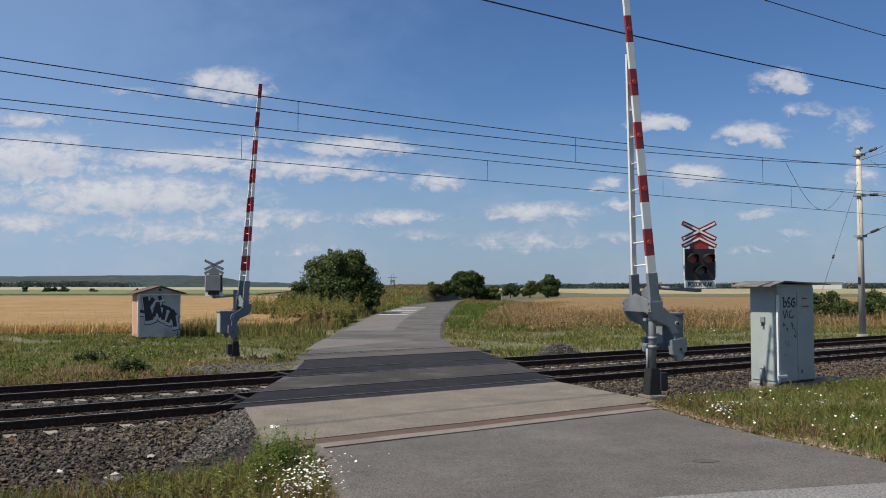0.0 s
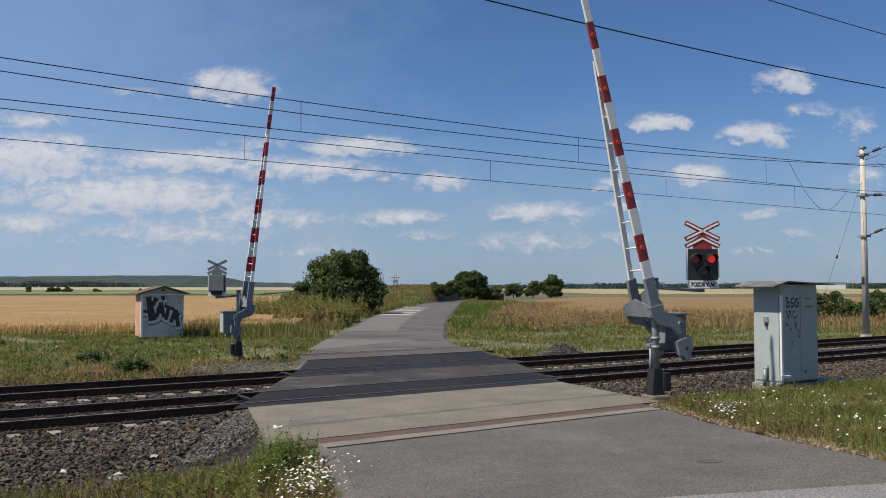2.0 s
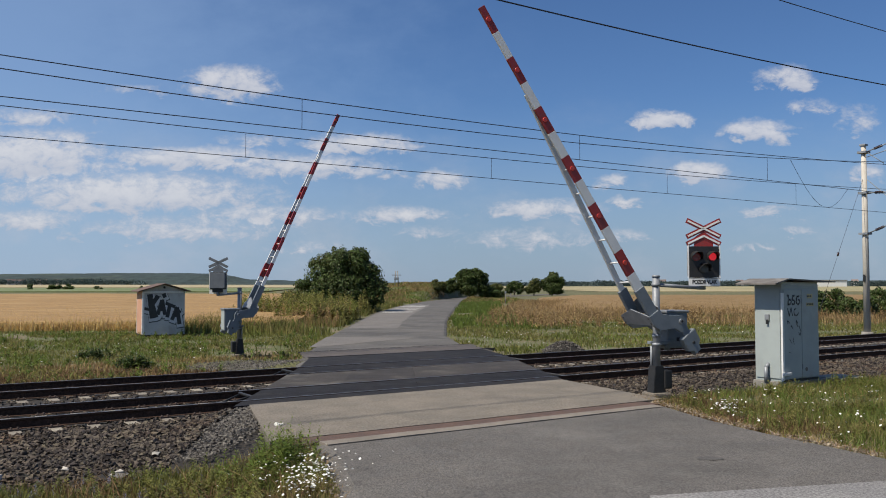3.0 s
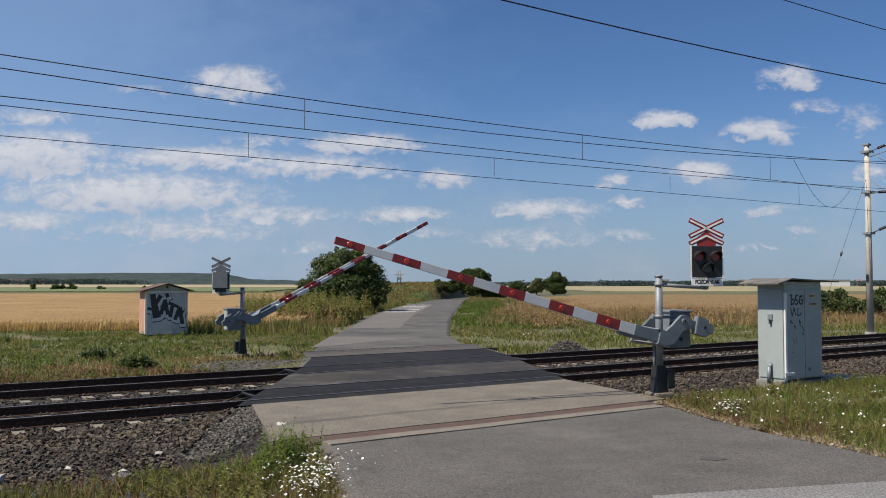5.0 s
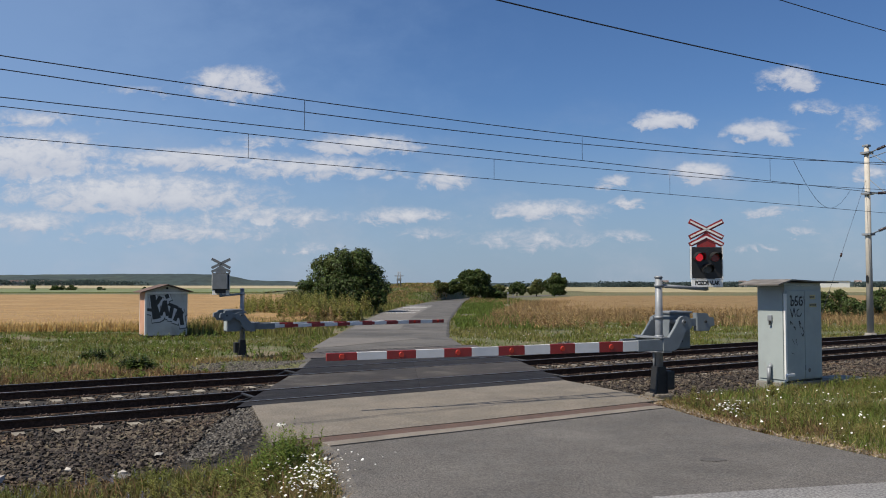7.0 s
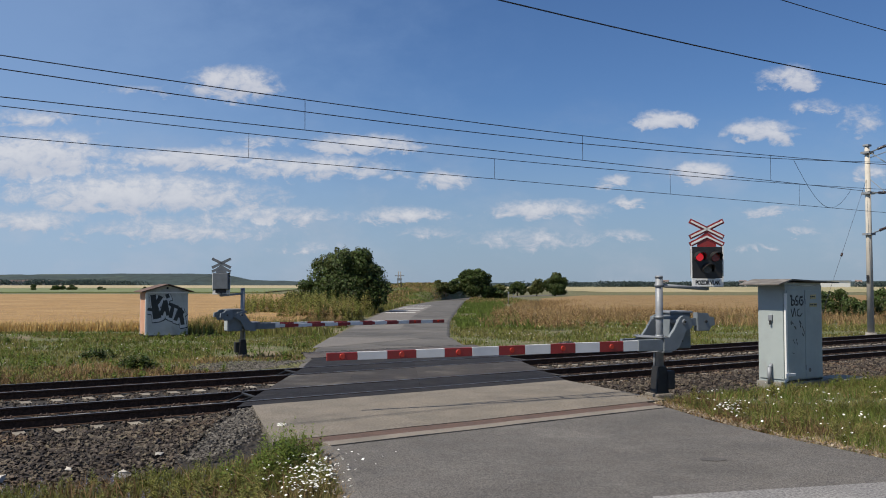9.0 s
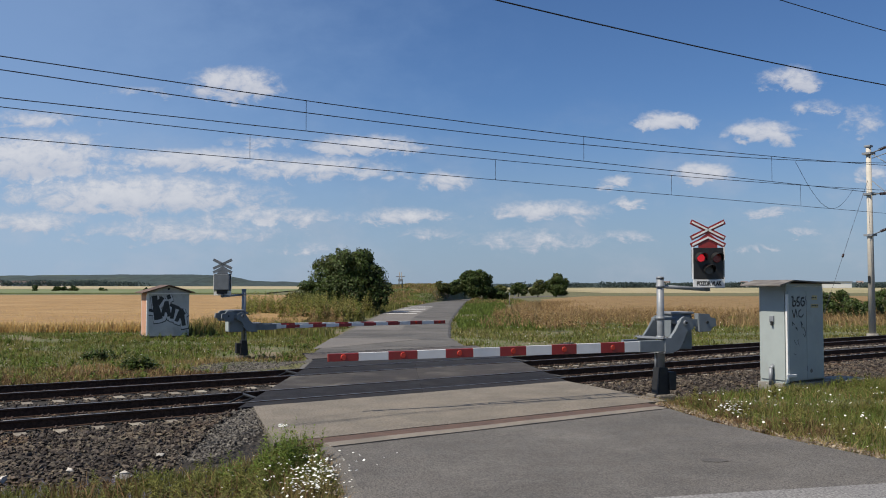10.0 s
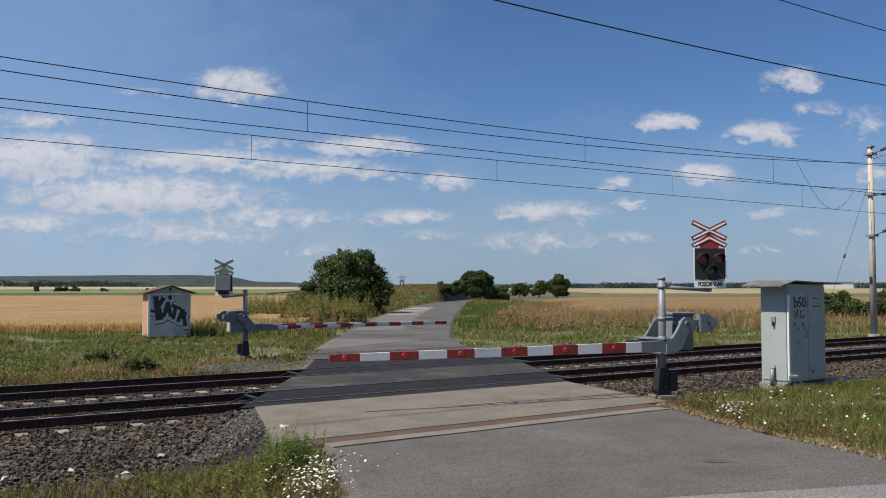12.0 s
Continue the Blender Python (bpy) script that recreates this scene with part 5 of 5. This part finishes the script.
    tagged(sl, "flat grey concrete cable cover lying in the grass", "cover slab")


cabinet()


def hut():
    c = Vector((-14.73, 42.52, -0.42))
    ob = thing("relay_hut", "small gabled relay hut with grey front, salmon side and black graffiti", "hut", Matrix.Translation(c) @ Matrix.Rotation(radians(27), 4, "Z"))
    W, D, HE, HA = 2.02, 2.3, 2.32, 2.62
    part("wall", prism([(0, 0, 0.12), (W, 0, 0.12), (W, 0, HE), (W / 2, 0, HA), (0, 0, HE)], (0, 0.12, 0)), M_plaster, ob, "pale grey front wall")
    part("wall", prism([(0, D, 0.0), (W, D, 0.0), (W, D, HE), (W / 2, D, HA), (0, D, HE)], (0, -0.12, 0)), M_plaster, ob)
    part("wall", box(0, 0.12, 0.121, D - 0.121, 0.0, HE - 0.02), M_orange, ob, "salmon plaster side wall")
    part("wall", box(W - 0.12, W, 0.121, D - 0.121, 0.0, HE - 0.02), M_orange, ob)
    part("corner_post", box(-0.05, 0.05, -0.03, 0.12, 0.15, HE - 0.1, 0.006), M_white, ob)
    part("plinth", box(-0.02, W + 0.02, -0.02, D + 0.02, -0.25, 0.12, 0.01), M_black, ob, "dark plinth")
    part("eave_board", box(-0.04, W + 0.04, -0.05, -0.002, HE - 0.10, HE - 0.03, 0.005), M_white, ob)
    for s in (-1, 1):
        x0, x1 = (W / 2, W + 0.24) if s > 0 else (W / 2, -0.28)
        slope = (HA - HE) / (W / 2)
        za, zb = HA + 0.03, HA + 0.03 - slope * abs(x1 - x0)
        part("roof", prism([(x0, -0.3, za), (x1, -0.3, zb), (x1, -0.3, zb + 0.045), (x0, -0.3, za + 0.045)], (0, D + 0.6, 0)), M_hutroof, ob, "brown roof half")
    part("vent", rod((W / 2, -0.02, HA - 0.13), (W / 2, 0.02, HA - 0.13), 0.06, seg=12), M_black, ob, "round dark vent")
    # thick slanting strokes sprayed over the front, pale rim below black
    random.seed(5)
    marks = [(0.313, 2.12, 0.457, 0.97, 0.22), (0.694, 2.05, 0.406, 1.59, 0.17), (0.44, 1.62, 0.626, 1.01, 0.17), (0.085, 1.43, 0.355, 1.37, 0.12), (0.896, 1.82, 0.71, 1.15, 0.15), (0.913, 1.84, 1.048, 1.13, 0.15), (0.794, 1.39, 1.015, 1.35, 0.11), (0.98, 2.15, 1.04, 2.01, 0.15), (1.285, 1.62, 1.167, 1.01, 0.15), (1.099, 1.69, 1.522, 1.51, 0.13), (1.624, 1.45, 1.403, 0.87, 0.15), (1.64, 1.44, 1.767, 0.65, 0.16), (1.471, 1.11, 1.691, 1.01, 0.11), (1.564, 1.47, 1.793, 1.22, 0.12)]
    for rim, yy, mat, nm in ((0.15, -0.0035, M_paint_black, "graffiti_edge"), (0.115, -0.0068, M_paint_pale, "graffiti_rim"), (0.0, -0.010, M_paint_black, "graffiti")):
        for i, (x0, z0, x1, z1, wd) in enumerate(marks):
            d = Vector((x1 - x0, 0, z1 - z0)).normalized()
            sd = Vector((-d.z, 0, d.x)) * (wd * 0.62 + rim * 0.6)
            y = yy - i * 0.0002
            p, q = Vector((x0 + rim * 0.3, y, z0 - rim * 0.8)) - d * (rim * 0.5 + 0.03), Vector((x1 + rim * 0.3, y, z1 - rim * 0.8)) + d * (rim * 0.5 + 0.03)
            part(nm, prism([p - sd, q - sd, q + sd, p + sd], (0, 0.003, 0)), mat, ob, "pale sprayed rim" if mat is M_paint_pale else "black sprayed stroke")



hut()


# ---- barriers with warning signals ----
def chord(p, q, wd, ht, bm=None):
    p, q = Vector(p), Vector(q)
    d = (q - p).normalized()
    sd = d.cross(Vector((0, 0, 1))).normalized() * (wd / 2)
    up = Vector((0, 0, ht / 2))
    return prism([p - sd - up, p + sd - up, p + sd + up, p - sd + up], q - p, bm)


def lettering(body, size, parent, m, mat):
    cu = bpy.data.curves.new("lettering", "FONT")
    cu.body, cu.size, cu.extrude, cu.align_x, cu.align_y = body, size, 0.001, "CENTER", "CENTER"
    cu.offset, cu.space_character = 0.005, 0.94
    cu.materials.append(mat)
    ob = new("lettering", cu)
    ob.parent, ob.matrix_basis = parent, m @ Matrix.Diagonal((0.80, 1.1, 1, 1))
    return ob


def barrier(base, turn, label, n_red, s, facing, arm, pivot, x11, z, rear_white, sign=1.0):
    ob = thing("level_crossing_barrier", label, "barrier", pose(*base, 0, 0, turn), "crossing barriers")
    part("foundation", box(-0.24, 0.20, -0.26, 0.18, -0.6, 0.005, 0.04), M_apron, ob, "concrete foundation")
    part("boot", prism([(-0.15, -0.14, 0.0), (0.15, -0.14, 0.0), (0.10, -0.14, 0.55), (-0.10, -0.14, 0.55)], (0, 0.24, 0), bev=0.01), M_black, ob, "black tarred base")
    part("boot_box", box(-0.28, -0.10, -0.08, 0.14, 0.08, 0.46, 0.03), M_black, ob)
    part("post", rod((0, 0, 0.5), (0, 0, 2.36), 0.075, seg=20), M_galv, ob, "galvanised post")
    part("cap", rod((0, 0, 2.36), (0, 0, 2.40), 0.09, 0.07, 16), M_galv, ob)
    for zc in (1.16, 0.98, 2.20, 1.55):
        part("clamp", rod((0, 0, zc - 0.03), (0, 0, zc + 0.03), 0.092, seg=16), M_galv, ob)
    hx = pivot[0]
    hs = part("drive_housing", box(hx - 0.47, hx + 0.05, -0.62, -0.16, 0.88, 1.63, 0.03), M_grey, ob, "blue-grey drive housing")
    part("lid", box(hx - 0.50, hx + 0.08, -0.66, -0.13, 1.615, 1.665, 0.015), M_galv, hs)
    # added pale panel: sunlight on the housing's side is put into its colour
    part("sunlit_side_panel", box(hx - 0.475, hx - 0.462, -0.58, -0.20, 0.92, 1.58, 0.004), M_cabinet, hs, "pale panel standing in for the sunlit side")
    part("lock", box(hx - 0.26, hx - 0.18, -0.165, -0.148, 1.02, 1.10, 0.008), M_black, hs)
    part("cable_conduit", rod((0.06, -0.09, 0.45), (0.06, -0.09, 0.95), 0.03, seg=8, bm=rod((0.06, -0.09, 0.93), (hx + 0.02, -0.30, 0.93), 0.03, seg=8)), M_galv, ob, "thin cable conduit")
    for zb in (0.98, 1.50):
        part("bracket", box(hx - 0.02, 0.11, -0.17, -0.055, zb, zb + 0.06, 0.01), M_grey, ob)
    # the moving boom, turning about its pivot; it lies along +x when closed
    boom = part("boom", box(0.44, x11 - 0.35, 0.115, 0.205, z - 0.115, z + 0.115, 0.012), M_grey, ob, "red and white striped boom with a lattice stay")
    boom.location = pivot
    tip = x11 + (2 * n_red - 1) * s
    wid = lambda x: 0.205 - 0.075 * (x - x11) / (tip - x11)
    k = 0
    x = tip
    while x > x11 - s * 0.9:
        x0 = max(x - s, x11 - 0.4)
        h0 = (wid(x0) + wid(x)) / 2
        mat = M_red if k % 2 == 0 else M_white
        part("stripe", box(x0, x, 0.13, 0.19, z - h0 / 2, z + h0 / 2, 0.006), mat, boom, "red stripe" if k % 2 == 0 else "white stripe")
        if k % 2 == 0:
            part("reflector", rod(((x0 + x) / 2, 0.188, z), ((x0 + x) / 2, 0.205, z), 0.055, 0.045, 14, bm=rod(((x0 + x) / 2, 0.11, z), ((x0 + x) / 2, 0.132, z), 0.045, 0.055, 14)), M_reflector, boom, "round red reflector")
        # the rear chord, closing in on the boom towards its middle
        far_x = tip - 3.4 * s
        if x0 < far_x:
            xb = min(x, far_x)
            yy = lambda q: -0.455 + 0.52 * (q - x11 + 0.4) / (far_x - x11 + 0.4)
            part("rear_stripe", chord((x0, yy(x0), z), (xb, yy(xb), z), 0.06, 0.11), M_white if rear_white else mat, boom)
            part("rung", rod(((x0 + xb) / 2, yy((x0 + xb) / 2), z), ((x0 + xb) / 2 + 0.02, 0.14, z), 0.018, seg=8), M_white, boom, "white rung")
        x -= s
        k += 1
    part("rear_stub", chord((0.44, -0.50, z), (x11 - 0.38, -0.455, z), 0.09, 0.20), M_grey, boom)
    # two dog-leg plates carry the boom on either side of post and housing; each ends in a counterweight
    leg = [(0.09, 0.09), (0.02, 0.125), (-0.08, 0.12), (-0.20, 0.06), (-0.20, -0.12), (-0.04, -0.20), (0.06, -0.40), (0.13, -0.52), (0.26, z - 0.13), (0.50, z - 0.13), (0.50, z + 0.13), (0.37, z + 0.15), (0.25, -0.16)]
    weight = [(-0.30, 0.19), (-0.58, 0.17), (-0.62, 0.10), (-0.74, 0.08), (-0.76, -0.08), (-0.66, -0.10), (-0.62, -0.19), (-0.32, -0.19)]
    for y0, y1, out in ((0.155, 0.235, 1), (-0.76, -0.69, -1)):
        part("side_plate", prism([(x, y0, q) for x, q in leg], (0, y1 - y0, 0), bev=0.006), M_grey, boom, "blue-grey dog-leg side plate")
        part("weight_arm", box(-0.40, -0.12, y0 + 0.01, y1 - 0.01, -0.085, 0.075, 0.008), M_grey, boom, "counterweight arm")
        part("counterweight", prism([(x, y0 - 0.03, q) for x, q in weight], (0, y1 - y0 + 0.06, 0), bev=0.01), M_grey, boom, "grey stepped counterweight")
        ye = y1 if out > 0 else y0
        part("bolt", rod((-0.52, ye + out * 0.03, 0.0), (-0.52, ye + out * 0.05, 0.0), 0.03, seg=8), M_black, boom)
        part("hub", rod((0, ye - out * 0.01, 0), (0, ye + out * 0.025, 0), 0.055, 0.05, 14), M_galv, boom, "pale axle hub")
        part("hub_cap", rod((0, ye + out * 0.02, 0), (0, ye + out * 0.045, 0), 0.025, seg=10), M_black, boom)
    # gable-shaped plates above and below tie the side plates together
    for zp, x0, x1, xp in ((z - 0.155, 0.30, 0.52, 0.68), (z + 0.135, 0.38, 0.56, 0.80)):
        part("yoke", prism([(x0, -0.75, zp), (x0, 0.235, zp), (x1, 0.235, zp), (xp, -0.26, zp), (x1, -0.75, zp)], (0, 0, 0.022), bev=0.004), M_galv, boom, "pale gable-shaped yoke plate")
        for yb in (-0.70, 0.19):
            for xb in (x0 + 0.05, x1 - 0.05):
                part("bolt", rod((xb, yb, zp - 0.012), (xb, yb, zp + 0.034), 0.016, seg=6), M_black, boom)
    part("axle", rod((0, -0.70, 0), (0, 0.16, 0), 0.05, seg=14), M_galv, boom)
    # signal on its arm, facing the road users
    post_turn = Matrix.Rotation(radians(facing - turn), 4, "Z")
    part("signal_arm", rod((0, 0, 2.20), (-arm, 0, 2.13), 0.038, seg=12, bm=rod((-arm, 0, 2.10), (-arm, 0, 2.30), 0.05, seg=12)), M_galv, ob, "horizontal galvanised arm")
    board = part("signal_board", box(-0.32, 0.32, -0.02, 0.0, 0.14, 0.80, 0.008), M_board, ob, "black signal board with two red lamps")
    board.matrix_basis = Matrix.Translation((-arm, 0, 2.21)) @ post_turn @ Matrix.Translation((0, -0.05, 0)) @ Matrix.Diagonal((sign, sign, sign, 1))
    for sx in (-0.3335, 0.3335):
        part("rim", box(sx - 0.0115, sx + 0.0115, -0.024, 0.004, 0.14, 0.82), M_white, board, "white edge")
    part("back_box", box(-0.29, 0.29, 0.002, 0.22, 0.17, 0.78, 0.02), M_grey_shaded, board, "grey lamp box")
    part("bracket", box(-0.2, 0.2, 0.03, 0.13, 0.02, 0.17, 0.01), M_black, board)
    plate = part("sign_plate", box(-0.335, 0.335, -0.03, -0.012, -0.045, 0.135, 0.006), M_white, board, "white plate with black lettering")
    lettering("POZOR VLAK", 0.112, plate, pose(0, -0.032, 0.045, 90, 0, 0), M_letter)
    part("border", box(-0.33, 0.33, -0.032, -0.0305, 0.122, 0.13, bm=box(-0.33, 0.33, -0.032, -0.0305, -0.04, -0.032)), M_letter, plate)
    lamps = []
    for lx, lz, r, lit in ((-0.17, 0.585, 0.10, True), (0.17, 0.585, 0.10, True), (0.0, 0.34, 0.10, False)):
        part("lens", rod((lx, -0.0, lz), (lx, -0.045, lz), r, r * 0.94, 24), M_lens if lit else M_lens_white, board, "dark red lens" if lit else "clear lens")
        hood = bmesh.new()
        ring = []
        for i in range(17):
            a = radians(-25 + i * 230 / 16)
            ring.append((math.cos(a), math.sin(a), 0.30 * (0.35 + 0.65 * max(0, math.sin(a)))))
        for f in (1.0, 1.06):
            for y in (0, 1):
                for c, sn, dp in ring:
                    hood.verts.new((lx + c * r * 1.12 * f, -0.02 - y * dp * 0.85, lz + sn * r * 1.12 * f - 0.02 * y))
        hood.verts.ensure_lookup_table()
        n = len(ring)
        for i in range(n - 1):
            for a, b in ((0, n), (2 * n, 3 * n), (n, 3 * n)):
                hood.faces.new([hood.verts[j] for j in (a + i, a + i + 1, b + i + 1, b + i)])
        part("hood", hood, M_board, board, "black lamp hood")
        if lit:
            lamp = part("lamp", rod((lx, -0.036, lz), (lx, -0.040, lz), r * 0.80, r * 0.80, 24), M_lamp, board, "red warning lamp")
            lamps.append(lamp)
    # warning cross of two crossed bars with a half cross below
    cross = part("warning_cross", prism([(-0.2, 0, 0.80), (0.2, 0, 0.80), (0.2, 0, 0.98), (0.0, 0, 1.12), (-0.2, 0, 0.98)], (0, 0.015, 0)), M_red, board, "red-edged white warning cross")
    part("cross_back", prism([(-0.2, 0.017, 0.80), (0.2, 0.017, 0.80), (0.2, 0.017, 0.98), (0.0, 0.017, 1.12), (-0.2, 0.017, 0.98)], (0, 0.006, 0)), M_grey_shaded, cross)
    bars = [((-0.36, 1.35), (0.36, 1.00)), ((0.36, 1.35), (-0.36, 1.00)), ((0.0, 1.02), (0.36, 0.845)), ((0.0, 1.02), (-0.36, 0.845))]
    for (x0, z0), (x1, z1) in bars:
        for wd, y, mat, nm in ((0.105, -0.008, M_red, "edge_bar"), (0.038, -0.0185, M_white, "bar")):
            d = Vector((x1 - x0, 0, z1 - z0)).normalized()
            sd = Vector((-d.z, 0, d.x)) * wd / 2
            e = d * (0.0 if mat is M_red else -0.025)
            p, q = Vector((x0, y, z0)) - (e if x0 else 0 * e), Vector((x1, y, z1)) + e
            part(nm, prism([p - sd, q - sd, q + sd, p + sd], (0, 0.01, 0)), mat, cross)
        d = Vector((x1 - x0, 0, z1 - z0)).normalized()
        sd = Vector((-d.z, 0, d.x)) * 0.05
        p, q = Vector((x0, 0.0035, z0)), Vector((x1, 0.0035, z1))
        part("bar_back", prism([p - sd, q - sd, q + sd, p + sd], (0, 0.022, 0)), M_grey_shaded, cross)
    return ob, boom, lamps


B_TURN = math.degrees(math.atan2(-0.37, -0.93))
NEAR_PIVOT, FAR_PIVOT = Vector((-0.44, 0.0, 1.455)), Vector((-0.24, 0.0, 1.45))
near_barrier, near_boom, near_lamps = barrier((4.47, 17.45, 0.0), B_TURN, "level crossing barrier with red and white boom and black warning signal", 6, 0.546, 2.0, 1.2, NEAR_PIVOT, 1.44, -0.455, True)
far_barrier, far_boom, far_lamps = barrier((-7.2, 30.83, -0.296), 29.0, "farther level crossing barrier with its signal seen from behind", 7, 0.538, 184.0, 0.79, FAR_PIVOT, 1.687, -0.42, False, 0.92)


# ---- what moves ----
NEAR_ANGLE = [(0, 84.32), (1.45, 84.32), (1.6, 83.43), (1.8, 79.3), (2.0, 75.3), (2.4, 68.4), (2.8, 60.81), (3.2, 52.81), (4.0, 35.81), (4.8, 19.51), (5.0, 15.26), (5.2, 10.12), (5.4, 7.06), (5.6, 5.18), (5.8, 3.2), (6.0, 1.63), (6.2, -0.15), (6.4, -0.25), (9, -0.25), (12, -0.25)]
FAR_ANGLE = [(0, 85.2), (1.5, 85.2), (1.8, 84.2), (2.0, 82.5), (2.3, 79.0), (2.5, 75.8), (2.8, 69.0), (3.2, 60.5), (4.0, 45.43), (4.8, 30.45), (5.0, 27.07), (5.2, 23.2), (5.5, 18.37), (5.8, 12.28), (6.0, 8.89), (6.2, 5.61), (6.4, 4.16), (6.6, 2.8), (6.8, 1.06), (7.0, 0.1), (7.2, 0.0), (9, 0.0), (12, 0.0)]
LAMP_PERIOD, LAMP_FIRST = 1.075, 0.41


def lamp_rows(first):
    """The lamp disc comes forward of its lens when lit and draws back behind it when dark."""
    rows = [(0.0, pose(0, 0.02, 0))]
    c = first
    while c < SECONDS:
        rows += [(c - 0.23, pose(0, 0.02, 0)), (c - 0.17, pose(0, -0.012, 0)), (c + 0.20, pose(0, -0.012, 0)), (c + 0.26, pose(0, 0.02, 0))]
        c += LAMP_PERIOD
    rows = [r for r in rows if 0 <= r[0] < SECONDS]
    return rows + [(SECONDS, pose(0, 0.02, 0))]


def motions():
    for boom, p, table in ((near_boom, NEAR_PIVOT, NEAR_ANGLE), (far_boom, FAR_PIVOT, FAR_ANGLE)):
        walk(boom, [(t, pose(p.x, p.y, p.z, 0, -a, 0)) for t, a in table])
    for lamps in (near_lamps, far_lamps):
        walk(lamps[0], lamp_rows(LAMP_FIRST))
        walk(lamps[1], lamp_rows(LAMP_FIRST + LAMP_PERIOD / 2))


motions()
